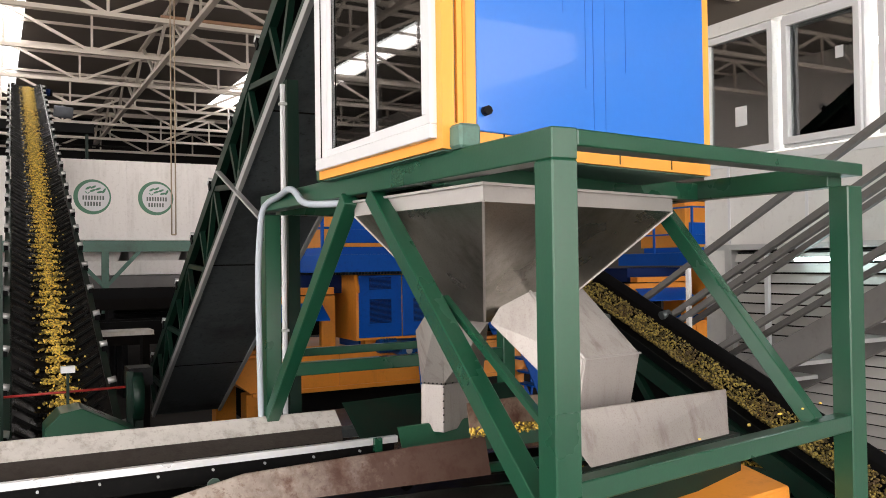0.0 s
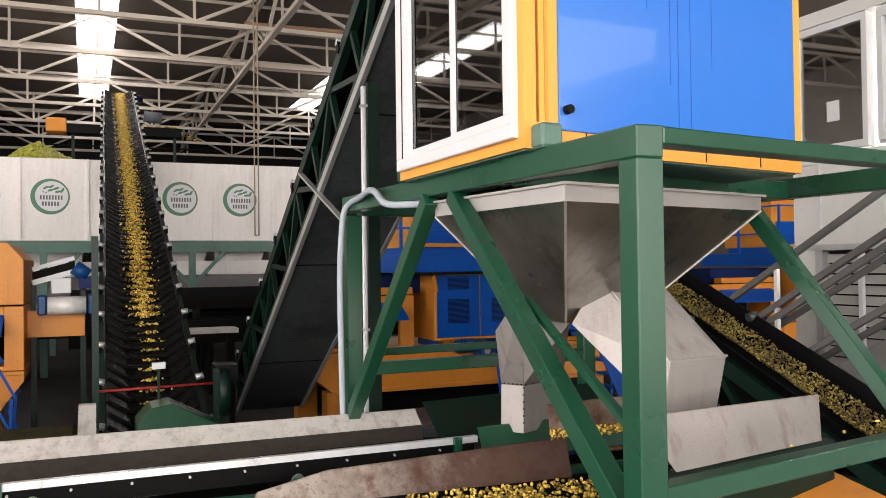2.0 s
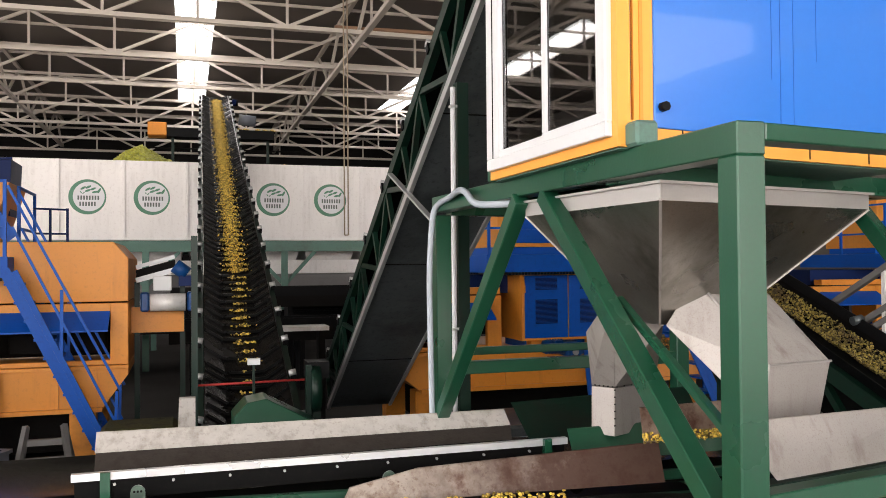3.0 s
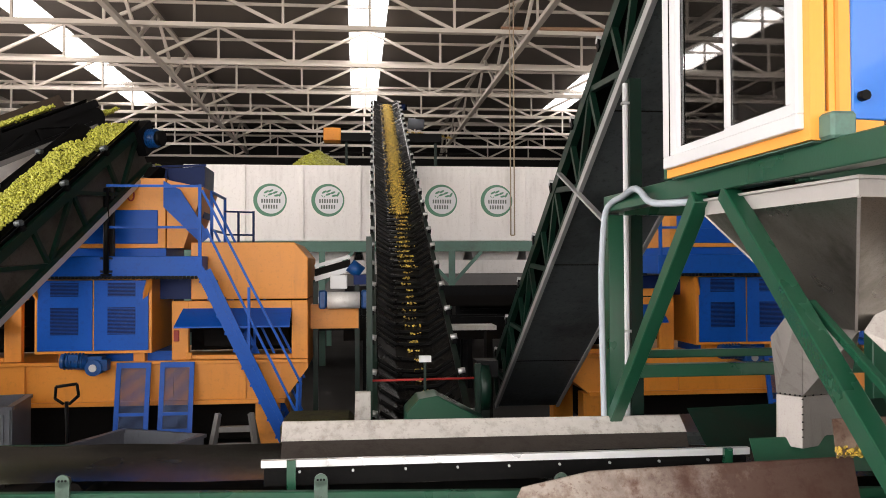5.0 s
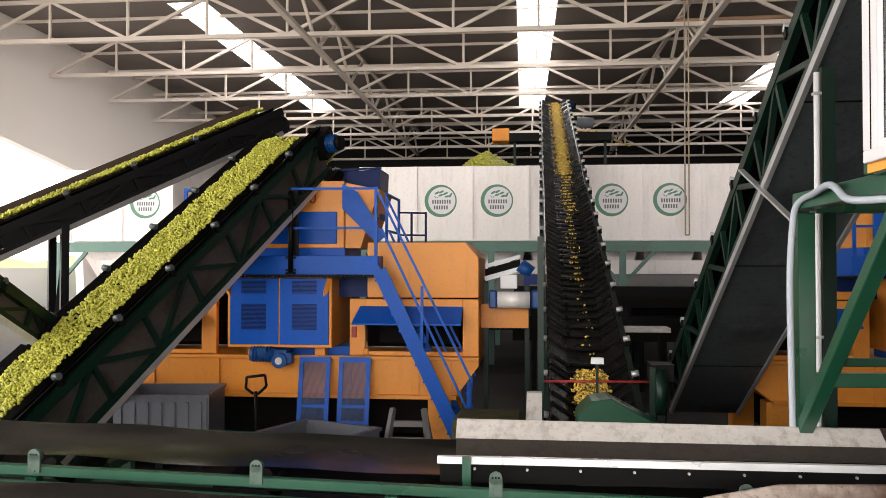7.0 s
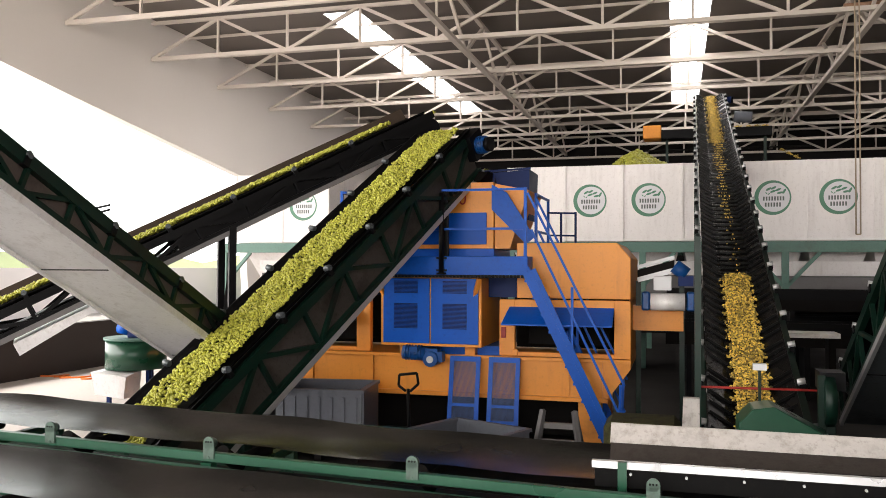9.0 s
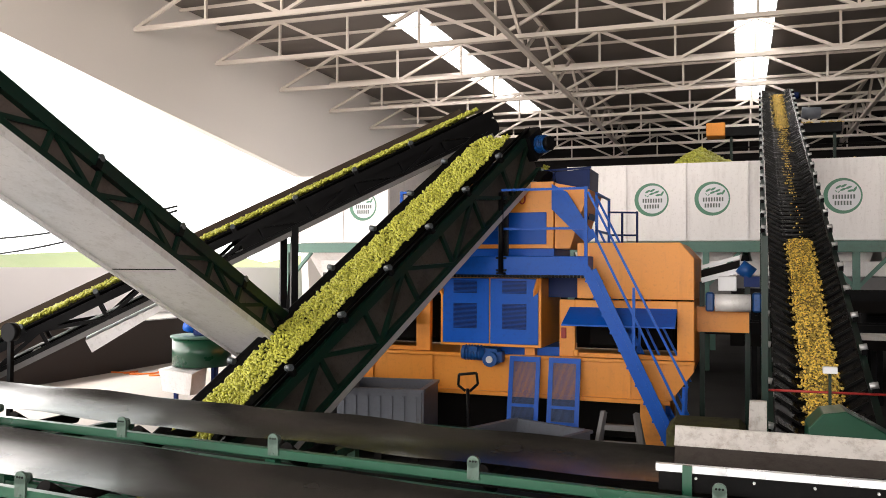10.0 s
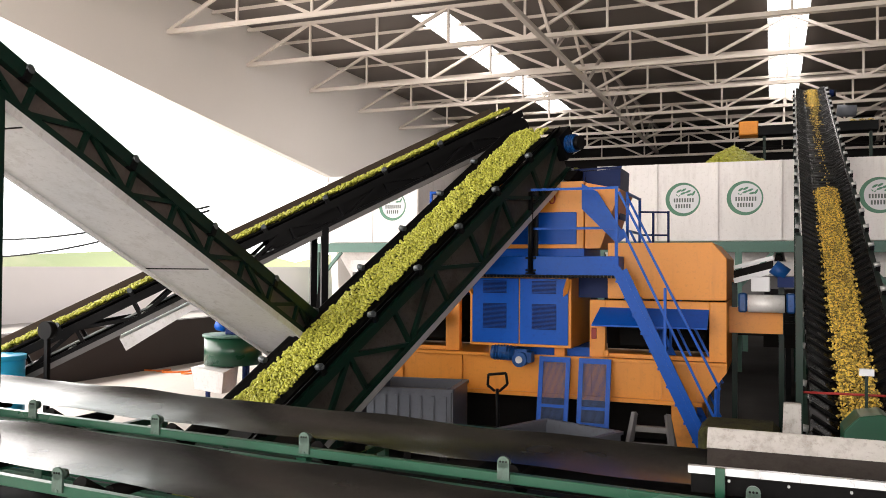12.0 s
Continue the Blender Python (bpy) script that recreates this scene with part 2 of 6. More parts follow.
def glow(name, colour, strength):
    m = bpy.data.materials.new(name)
    m.use_nodes = True
    b = m.node_tree.nodes["Principled BSDF"]
    b.inputs["Base Color"].default_value = (*colour, 1)
    b.inputs["Emission Color"].default_value = (*colour, 1)
    b.inputs["Emission Strength"].default_value = strength
    return m


SKYLIGHT = glow("translucent_skylight_sheet", (1, 1, 1), 2.2)
OFFICE_FILL_GLOW = glow("office_fill_tube", (0.95, 1.0, 0.98), 30.0)
LAMP = glow("lit_tube", (0.75, 1.0, 1.0), 9.0)


def glass_material(name, tint, through_part):
    m = bpy.data.materials.new(name)
    m.use_nodes = True
    nt = m.node_tree
    out = nt.nodes["Material Output"]
    nt.nodes.remove(nt.nodes["Principled BSDF"])
    tr = nt.nodes.new("ShaderNodeBsdfTransparent")
    tr.inputs[0].default_value = (*tint, 1)
    gl = nt.nodes.new("ShaderNodeBsdfGlossy")
    gl.inputs["Roughness"].default_value = 0.02
    mix = nt.nodes.new("ShaderNodeMixShader")
    fr = nt.nodes.new("ShaderNodeFresnel")
    fr.inputs["IOR"].default_value = through_part
    nt.links.new(fr.outputs[0], mix.inputs[0])
    nt.links.new(tr.outputs[0], mix.inputs[1])
    nt.links.new(gl.outputs[0], mix.inputs[2])
    nt.links.new(mix.outputs[0], out.inputs[0])
    return m


GLASS = glass_material("window_glass", (0.74, 0.78, 0.76), 2.3)
GLASS_OFFICE = glass_material("reflecting_office_glass", (0.70, 0.75, 0.71), 2.7)


# ---- building tools ----
def bm_new():
    return bmesh.new()


def hexa(bm, corners):
    """A block from eight corners: four below, four above, both anticlockwise."""
    v = [bm.verts.new(c) for c in corners]
    for f in ((3, 2, 1, 0), (4, 5, 6, 7), (0, 1, 5, 4), (1, 2, 6, 5), (2, 3, 7, 6), (3, 0, 4, 7)):
        bm.faces.new([v[i] for i in f])


def box(bm, x0, x1, y0, y1, z0, z1):
    hexa(bm, [(x0, y0, z0), (x1, y0, z0), (x1, y1, z0), (x0, y1, z0), (x0, y0, z1), (x1, y0, z1), (x1, y1, z1), (x0, y1, z1)])


def beam(bm, p, q, w, h=None, up=(0, 0, 1)):
    """A square bar from p to q, w wide and h high."""
    h = h or w
    p, q = Vector(p), Vector(q)
    d = (q - p).normalized()
    u = Vector(up)
    if abs(d.dot(u)) > 0.98:
        u = Vector((0, 1, 0))
    s = d.cross(u).normalized() * (w / 2)
    t = s.cross(d).normalized() * (h / 2)
    hexa(bm, [p - s - t, p + s - t, q + s - t, q - s - t, p - s + t, p + s + t, q + s + t, q - s + t])


def tube(bm, p, q, r, n=10, r2=None, caps=True):
    r2 = r if r2 is None else r2
    p, q = Vector(p), Vector(q)
    d = (q - p).normalized()
    u = Vector((0, 0, 1)) if abs(d.z) < 0.95 else Vector((1, 0, 0))
    s = d.cross(u).normalized()
    t = s.cross(d)
    a = [bm.verts.new(p + (s * math.cos(k * math.tau / n) + t * math.sin(k * math.tau / n)) * r) for k in range(n)]
    b = [bm.verts.new(q + (s * math.cos(k * math.tau / n) + t * math.sin(k * math.tau / n)) * r2) for k in range(n)]
    for k in range(n):
        f = bm.faces.new([a[k], b[k], b[(k + 1) % n], a[(k + 1) % n]])
        f.smooth = True
    if caps:
        bm.faces.new(a)
        bm.faces.new(b[::-1])


def slab(bm, points, thickness, normal):
    """A flat plate: a polygon and its copy, thickness along the normal."""
    n = Vector(normal).normalized() * thickness
    a = [bm.verts.new(Vector(p)) for p in points]
    b = [bm.verts.new(Vector(p) + n) for p in points]
    bm.faces.new(a[::-1])
    bm.faces.new(b)
    for k in range(len(a)):
        bm.faces.new([a[k], a[(k + 1) % len(a)], b[(k + 1) % len(a)], b[k]])


def mesh_of(name, bm, mat, bevel=0.0):
    bmesh.ops.recalc_face_normals(bm, faces=bm.faces)
    if bevel:
        bmesh.ops.bevel(bm, geom=list(bm.edges), offset=bevel, segments=1, affect="EDGES", profile=0.5)
    me = bpy.data.meshes.new(name)
    bm.to_mesh(me)
    bm.free()
    me.materials.append(mat)
    return me


def part(name, bm, mat, parent, label="", bevel=0.0):
    ob = new(name, mesh_of(name, bm, mat, bevel))
    ob.parent = parent
    return tagged(ob, label)


def single(name, bm, mat, label, category, group="", kind="", bevel=0.0):
    return tagged(new(name, mesh_of(name, bm, mat, bevel)), label, category, group, kind)


def thing(name, label, category, m=None, group="", kind=""):
    ob = new(name)
    if m is not None:
        ob.matrix_basis = m
    return tagged(ob, label, category, group, kind)


def along(p, q):
    """A space with y from p to q, x level, z the normal of the slope."""
    p, q = Vector(p), Vector(q)
    y = (q - p).normalized()
    x = y.cross(Vector((0, 0, 1))).normalized()
    z = x.cross(y)
    m = Matrix((x, y, z)).transposed().to_4x4()
    m.translation = p
    return m, (q - p).length


# ---- the hall ----
def ground():
    bm = bm_new()
    box(bm, -600, 600, -600, 900, -0.5, 0)
    single("ground", bm, GRASS, "green meadow, coloured pale for the haze, reaching the horizon", "ground", kind="structure")
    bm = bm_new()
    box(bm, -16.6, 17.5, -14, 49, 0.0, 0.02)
    single("floor", bm, FLOOR, "grimy stained concrete factory floor, coloured extra dark for the shade", "floor", kind="structure")
    bm = bm_new()
    box(bm, -30, -8.2, -14, 49, 0.0, 0.025)
    single("pavement", bm, YARD, "pale sunlit concrete yard", "yard", kind="structure")


def hall_walls():
    bm = bm_new()
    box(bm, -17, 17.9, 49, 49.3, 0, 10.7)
    single("wall_north", bm, ROOFDARK, "clad end wall of the hall, coloured near black for its shade", "wall", kind="structure")
    bm = bm_new()
    box(bm, 17.5, 17.8, -5, 49, 0, 11)
    # unseen opening below this strip, left free for the added side lamp
    box(bm, 17.5, 17.8, -14, -5, 8.4, 11)
    single("wall_east", bm, ROOF, "dark grey side wall of the hall", "wall", kind="structure")
    # west wall hangs above the wide gate with a sloping lower edge
    bm = bm_new()
    lower = [(-14, 9.6), (8, 8.95), (14.0, 8.28), (19.8, 7.45), (29.8, 6.13)]
    pts = [(-16.7, y, z) for y, z in lower] + [(-16.7, 30.4, 0), (-16.7, 49, 0), (-16.7, 49, 11), (-16.7, -14, 11)]
    slab(bm, pts, 0.3, (-1, 0, 0))
    single("wall_west", bm, WALL, "pale grey wall above a wide open gate", "wall", kind="structure")


def roof():
    bm = bm_new()
    strips = (-10.4, 0.35, 10.2)
    xs = [-17.0]
    for s in strips:
        xs += [s - 0.62, s + 0.62]
    xs.append(17.9)
    for a, b in zip(xs[::2], xs[1::2]):
        box(bm, a, b, -14, 49.3, 10.7, 10.78)
    for s in strips:
        box(bm, s - 0.62, s + 0.62, -14, 24.6, 10.7, 10.78)
        box(bm, s - 0.62, s + 0.62, 43, 49.3, 10.7, 10.78)
    single("ceiling", bm, ROOF, "grey corrugated roof sheets seen from below", "ceiling", kind="structure")
    for s in strips:
        sky_ob = thing("skylight", "white translucent rooflight strip glowing with daylight", "skylight", pose(s, 24.6, 10.71), "skylights", "structure")
        for k in range(4):
            bm = bm_new()
            box(bm, -0.62, 0.62, k * 4.6 + 0.02, k * 4.6 + 4.58, 0, 0.03)
            part("sheet", bm, SKYLIGHT, sky_ob)


def roof_truss():
    """One lattice truss across the hall; bottom chord at z 0."""
    t = thing("roof_truss", "cream painted steel lattice truss under the roof", "truss", pose(0, 19.65, 9.42), "roof trusses", "structure")
    x0, x1, h = -16.65, 17.5, 1.18
    bm = bm_new()
    beam(bm, (x0, 0, 0), (x1, 0, 0), 0.12, 0.12)
    part("bottom_chord", bm, TRUSS, t)
    bm = bm_new()
    beam(bm, (x0, 0, h), (x1, 0, h), 0.12, 0.10)
    part("top_chord", bm, TRUSS, t)
    step = 2.43
    x, k = -16.65, 0
    while x + step < x1 + 0.1:
        bm = bm_new()
        a, b = ((0, h) if k % 2 == 0 else (h, 0))
        beam(bm, (x, 0, a), (x + step, 0, b), 0.09, 0.09)
        part("diagonal", bm, TRUSS, t)
        bm = bm_new()
        beam(bm, (x + step, 0, 0), (x + step, 0, h), 0.07, 0.07)
        part("upright", bm, TRUSS, t)
        x += step
        k += 1
    return t


def roof_structure():
    t = roof_truss()
    for y in (15.6, 23.65, 27.75, 31.85, 36.0, 40.1, 44.2, 48.3):
        copy_thing(t, pose(0, y, 9.42 - 0.018 * (y - 19.65)))
    # two lattice girders along the hall, set lower
    for gx in (-6.25, 4.9):
        g = thing("roof_girder", "cream painted lattice girder running along the hall", "girder", pose(gx, 0, 9.3), "roof girders", "structure")
        bm = bm_new()
        beam(bm, (0, -13.9, -0.15), (0, 48.6, -0.15), 0.16, 0.12)
        part("bottom_chord", bm, TRUSS, g)
        bm = bm_new()
        beam(bm, (0, -13.9, 1.25), (0, 48.6, 1.25), 0.14, 0.1)
        part("top_chord", bm, TRUSS, g)
        y, k = -13.9, 0
        while y < 47:
            bm = bm_new()
            a, b = (1.25, -0.15) if k % 2 else (-0.15, 1.25)
            beam(bm, (0, y, a), (0, y + 2.4, b), 0.09, 0.09)
            part("diagonal", bm, TRUSS, g)
            y += 2.4
            k += 1
    for y in (17.6, 21.7, 25.7, 29.8, 33.9, 38, 42.2, 46.2):
        bm = bm_new()
        beam(bm, (-16.65, y, 10.58), (17.5, y, 10.62), 0.06, 0.09)
        single("roof_purlin", bm, TRUSS, "cream painted roof purlin", "purlin", "roof purlins", "structure")
    bm = bm_new()
    tube(bm, (4.2, 24.0, 9.55), (17.4, 24.0, 9.75), 0.06)
    single("overhead_pipe", bm, TRUSS_BROWN, "brown painted pipe under the roof", "pipe")
    bm = bm_new()
    for x in (4.03, 4.13):
        tube(bm, (x, 21.7, 3.4), (x, 21.7, 10.4), 0.018)
    tube(bm, (4.03, 21.7, 3.4), (4.13, 21.7, 3.4), 0.018)
    single("hoist_chain", bm, CHAIN, "thin beige chain loop hanging before the hoppers", "chain")


ground()
hall_walls()
roof()
roof_structure()


# ---- storage hoppers ----
def logo(parent, x, y, z, r):
    """Round printed mark: green ring, leaf sprig and two bars of lettering."""
    def disc(bm, cx, cz, ra, rb, off, n=40):
        va = [bm.verts.new((cx + ra * math.cos(i * math.tau / n), y - off, cz + ra * math.sin(i * math.tau / n))) for i in range(n)]
        if rb:
            vb = [bm.verts.new((cx + 0.075 * r + rb * math.cos(i * math.tau / n), y - off, cz + 0.02 * r + rb * math.sin(i * math.tau / n))) for i in range(n)]
            for i in range(n):
                bm.faces.new([va[i], va[(i + 1) % n], vb[(i + 1) % n], vb[i]])
        else:
            bm.faces.new(va)
    bm = bm_new()
    disc(bm, x, z, r * 0.99, 0, 0.004)
    base = part("sign", bm, WHITE, parent, "round white printed mark with green ring")
    bm = bm_new()
    disc(bm, x, z, r, r * 0.84, 0.008)
    part("ring", bm, LOGO_GREEN, base)
    for ang, px, pz in ((30, -0.22, 0.50), (28, 0.05, 0.56), (20, 0.02, 0.36), (22, 0.30, 0.46), (12, 0.40, 0.28), (60, 0.62, 0.36), (-50, -0.34, 0.26), (40, -0.20, 0.22)):
        bm = bm_new()
        a = radians(ang)
        n = 12
        vs = []
        for i in range(n):
            size = 0.45 if pz < 0.27 else 1.0
            u, v = size * 0.17 * math.cos(i * math.tau / n), size * 0.062 * math.sin(i * math.tau / n)
            vs.append(bm.verts.new((x + r * (px + u * math.cos(a) - v * math.sin(a)), y - 0.009, z + r * (pz + u * math.sin(a) + v * math.cos(a)))))
        bm.faces.new(vs)
        part("leaf", bm, LOGO_GREEN, base)
    for text_w, pz, start in ((8, -0.05, -0.52), (6, -0.40, -0.42)):
        # plain bars in place of lettering
        w = 1.20 * r if text_w == 8 else 0.92 * r
        bm = bm_new()
        cell = w / text_w
        for i in range(text_w):
            cx = x + start * r + i * cell
            box(bm, cx, cx + cell * 0.6, y - 0.010, y - 0.006, z + r * (pz - 0.12), z + r * (pz + 0.12))
        tagged(part("mark", bm, INK, base), kind="stuff")


def hopper_bank(x0, panels, y, logos):
    """White storage hoppers in a row on a green frame."""
    width, zb, zt, deep = 1.49, 3.27, 5.25, 11.0
    for i in range(panels):
        a = x0 + i * width
        h = thing("storage_hopper", "white panelled olive storage hopper on a green steel frame", "hopper", pose(a, y, 0), "storage hoppers")
        bm = bm_new()
        box(bm, 0.012, width - 0.012, 0, 0.06, zb, zt)
        front = part("front_panel", bm, HOPPER, h, bevel=0.008)
        bm = bm_new()
        box(bm, 0.012, width - 0.012, deep - 0.06, deep, zb, zt)
        part("back_panel", bm, HOPPER, h)
        bm = bm_new()
        box(bm, 0.0, 0.05, 0.06, deep - 0.06, zb, zt)
        part("side_panel", bm, HOPPER, h)
        if i == panels - 1:
            bm = bm_new()
            box(bm, width - 0.05, width, 0.06, deep - 0.06, zb, zt)
            part("side_panel", bm, HOPPER, h)
        bm = bm_new()
        box(bm, -0.02, 0.05, -0.025, 0.0, zb, zt)
        part("cover_strip", bm, HOPPER, h)
        bm = bm_new()
        hexa(bm, [(0.3, 1.2, 2.1), (width - 0.3, 1.2, 2.1), (width - 0.3, 4.4, 2.1), (0.3, 4.4, 2.1),
                  (0.02, 0.3, zb), (width - 0.02, 0.3, zb), (width - 0.02, 5.4, zb), (0.02, 5.4, zb)])
        part("funnel", bm, HOPPER, h)
        if i in logos:
            logo(h, 0.68, 0, 4.33, 0.43)


hopper_bank(-4.43, 7, 22.0, (1, 2, 4, 5))
hopper_bank(-12.6, 2, 22.0, (0, 1))


def hopper_frame(x0, x1, y):
    t = thing("hopper_stand", "grey-green steel stand under the storage hoppers", "frame", pose(0, y, 0))
    bm = bm_new()
    box(bm, x0, x1, -0.12, 0.06, 2.98, 3.25)
    part("front_beam", bm, GREEN_PALE, t)
    bm = bm_new()
    box(bm, x0, x1, 5.3, 5.5, 2.98, 3.25)
    part("back_beam", bm, GREEN_PALE, t)
    n = max(2, round((x1 - x0) / 3) + 1)
    for k in range(n):
        x = x0 + 0.1 + k * (x1 - x0 - 0.2) / (n - 1)
        for yy in (-0.03, 5.4):
            bm = bm_new()
            beam(bm, (x, yy, 0), (x, yy, 2.98), 0.16)
            part("leg", bm, GREEN_PALE, t)
        if k < n - 1:
            bm = bm_new()
            beam(bm, (x, 0, 2.1), (x + 0.8, 0, 2.98), 0.09)
            part("brace", bm, GREEN_PALE, t)
        if k:
            bm = bm_new()
            beam(bm, (x, 0, 2.1), (x - 0.8, 0, 2.98), 0.09)
            part("brace", bm, GREEN_PALE, t)
    for z0, z1, off, mat in ((2.40, 2.76, 0.6, HOPPER), (1.78, 2.39, 0.72, GREYPAINT), (1.52, 1.77, 0.6, HOPPER)):
        bm = bm_new()
        box(bm, x0 + 0.9, x1 - 0.5, off, off + 0.06, z0, z1)
        part("collector_side", bm, mat, t, "sheet side of the collecting trough")
    # dark block that fills the trough, its colour standing for shade
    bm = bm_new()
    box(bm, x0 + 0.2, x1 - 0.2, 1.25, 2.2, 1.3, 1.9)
    part("collector_belt", bm, DARK, t, "dark block added for the shade in the collecting trough")


hopper_frame(-4.43, 6.0, 22.0)
hopper_frame(-13.0, -9.6, 22.0)


# ---- conveyors ----
def shared(name, me, parent, m=None, label=""):
    ob = new(name, me)
    ob.parent = parent
    if m is not None:
        ob.matrix_basis = m
    return tagged(ob, label)


def conveyor(name, label, p, q, w, h=0.45, trough=0.12, paint=None, belt=None, gap=1.0, bay=0.9, under=None, edge=None, legs=(), motor=None, diag=0.05, rail=0.07, skirt=0.0, group="", roller_mat=None, solid=None):
    """Inclined belt conveyor: lattice sides, troughed belt, idlers, drums, legs. Returns the thing and its length."""
    paint = paint or GREEN_DARK
    belt = belt or RUBBER
    m, L = along(p, q)
    c = thing(name, label, "conveyor", m, group)
    hw = w / 2
    # belt, carrying and return run
    bm = bm_new()
    prof = [(-hw + 0.05, trough), (-hw * 0.45, 0.0), (hw * 0.45, 0.0), (hw - 0.05, trough)]
    lo = [[bm.verts.new((x, y, z - 0.012)) for x, z in prof] for y in (0, L)]
    hi = [[bm.verts.new((x, y, z)) for x, z in prof] for y in (0, L)]
    for i in range(3):
        bm.faces.new([hi[0][i], hi[0][i + 1], hi[1][i + 1], hi[1][i]])
        bm.faces.new([lo[0][i + 1], lo[0][i], lo[1][i], lo[1][i + 1]])
    for i in (0, 3):
        bm.faces.new([hi[0][i], hi[1][i], lo[1][i], lo[0][i]])
    box(bm, -hw + 0.1, hw - 0.1, 0, L, -h + 0.05, -h + 0.062)
    part("belt", bm, belt, c, "black rubber belt")
    for y in (0, L):
        bm = bm_new()
        tube(bm, (-hw + 0.05, y, -0.17), (hw - 0.05, y, -0.17), 0.16, 16)
        part("drum", bm, BLACK, c)
    for s in (-1, 1):
        bm = bm_new()
        beam(bm, (s * hw, -0.1, 0.02), (s * hw, L + 0.1, 0.02), rail, 0.11)
        part("top_rail", bm, paint, c)
        bm = bm_new()
        beam(bm, (s * hw, 0.1, -h), (s * hw, L - 0.1, -h), rail, 0.07)
        part("bottom_rail", bm, paint, c)
        n = max(1, round(L / bay))
        st = (L - 0.2) / n
        for k in range(n):
            y = 0.1 + k * st
            bm = bm_new()
            a, b = (-h, 0.0) if k % 2 else (0.0, -h)
            beam(bm, (s * hw, y, a), (s * hw, y + st, b), diag, diag)
            part("lattice_bar", bm, paint, c)
            bm = bm_new()
            beam(bm, (s * hw, y, -h), (s * hw, y, 0), diag, diag)
            part("lattice_post", bm, paint, c)
        if solid:
            bm = bm_new()
            box(bm, s * (hw - 0.045) - 0.006, s * (hw - 0.045) + 0.006, 0.1, L - 0.1, -h, 0.05)
            part("side_sheet", bm, solid, c)
        if skirt:
            bm = bm_new()
            slab(bm, [(s * (hw - 0.05), 0, 0.05), (s * (hw - 0.05), L, 0.05), (s * (hw + 0.02), L, 0.05 + skirt), (s * (hw + 0.02), 0, 0.05 + skirt)], 0.01, (s, 0, 0))
            part("skirt", bm, BLACK, c)
    # idlers: bracket and pale roller end, both sides
    bm = bm_new()
    tube(bm, (-0.05, 0, 0), (0.03, 0, 0.018), 0.036, 10)
    roller = mesh_of("idler_roller", bm, roller_mat or GALV)
    bm = bm_new()
    box(bm, -0.03, 0.03, -0.03, 0.03, -0.09, 0.02)
    bracket = mesh_of("idler_bracket", bm, BLACK)
    n = max(1, int(L / gap))
    for k in range(n):
        y = gap * (k + 0.5)
        for s in (-1, 1):
            mm = Matrix.Translation((s * (hw + 0.02), y, trough + 0.02)) @ (Matrix.Rotation(math.pi, 4, "Z") if s < 0 else Matrix.Identity(4))
            b = shared("idler_bracket", bracket, c, mm)
            shared("idler_roller", roller, b)
        bm = bm_new()
        tube(bm, (-hw + 0.06, y, -h + 0.02), (hw - 0.06, y, -h + 0.02), 0.03, 8)
        part("return_roller", bm, GALV, c)
    if under:
        bm = bm_new()
        box(bm, -hw - 0.01, hw + 0.01, 0.05, L - 0.05, -h - 0.06, -h - 0.045)
        part("under_plate", bm, under, c, "sheet metal underside")
        for s in (-1, 1):
            bm = bm_new()
            box(bm, s * (hw + 0.02) - 0.02, s * (hw + 0.02) + 0.02, 0.05, L - 0.05, -h - 0.09, -h - 0.02)
            part("edge_strip", bm, edge or GALV, c, "pale galvanised edge strip")
        k = 1.6
        while k < L:
            bm = bm_new()
            box(bm, -hw, hw, k, k + 0.012, -h - 0.066, -h - 0.058)
            part("seam", bm, DARK, c)
            k += 2.4
    inv = m.inverted()
    for y in legs:
        for s in (-1, 1):
            top = m @ Vector((s * hw, y, -h))
            bm = bm_new()
            beam(bm, inv @ top, inv @ Vector((top.x, top.y, 0.02)), 0.1)
            part("leg", bm, paint, c)
        a, b = m @ Vector((-hw, y, -h)), m @ Vector((hw, y, -h))
        if a.z > 1.6:
            bm = bm_new()
            beam(bm, inv @ Vector((a.x, a.y, a.z * 0.35)), inv @ Vector((b.x, b.y, b.z * 0.85)), 0.07)
            part("cross_brace", bm, paint, c)
    if motor:
        side, mat = motor
        bm = bm_new()
        x = side * (hw - 0.02)
        tube(bm, (x, L - 0.05, -0.12), (x + side * 0.26, L - 0.05, -0.12), 0.12, 16)
        for k in range(5):
            tube(bm, (x + side * (0.08 + 0.035 * k), L - 0.05, -0.12), (x + side * (0.092 + 0.035 * k), L - 0.05, -0.12), 0.132, 16)
        mo = part("motor", bm, mat, c, "blue drive motor")
        bm = bm_new()
        box(bm, x - 0.12, x + 0.12, L - 0.22, L + 0.12, -0.3, 0.08)
        part("gearbox", bm, BLACK, mo)
        bm = bm_new()
        tube(bm, (x + side * 0.26, L - 0.05, -0.12), (x + side * 0.33, L - 0.05, -0.12), 0.105, 14)
        part("fan_cover", bm, BLACK, mo)
    return c, m, L


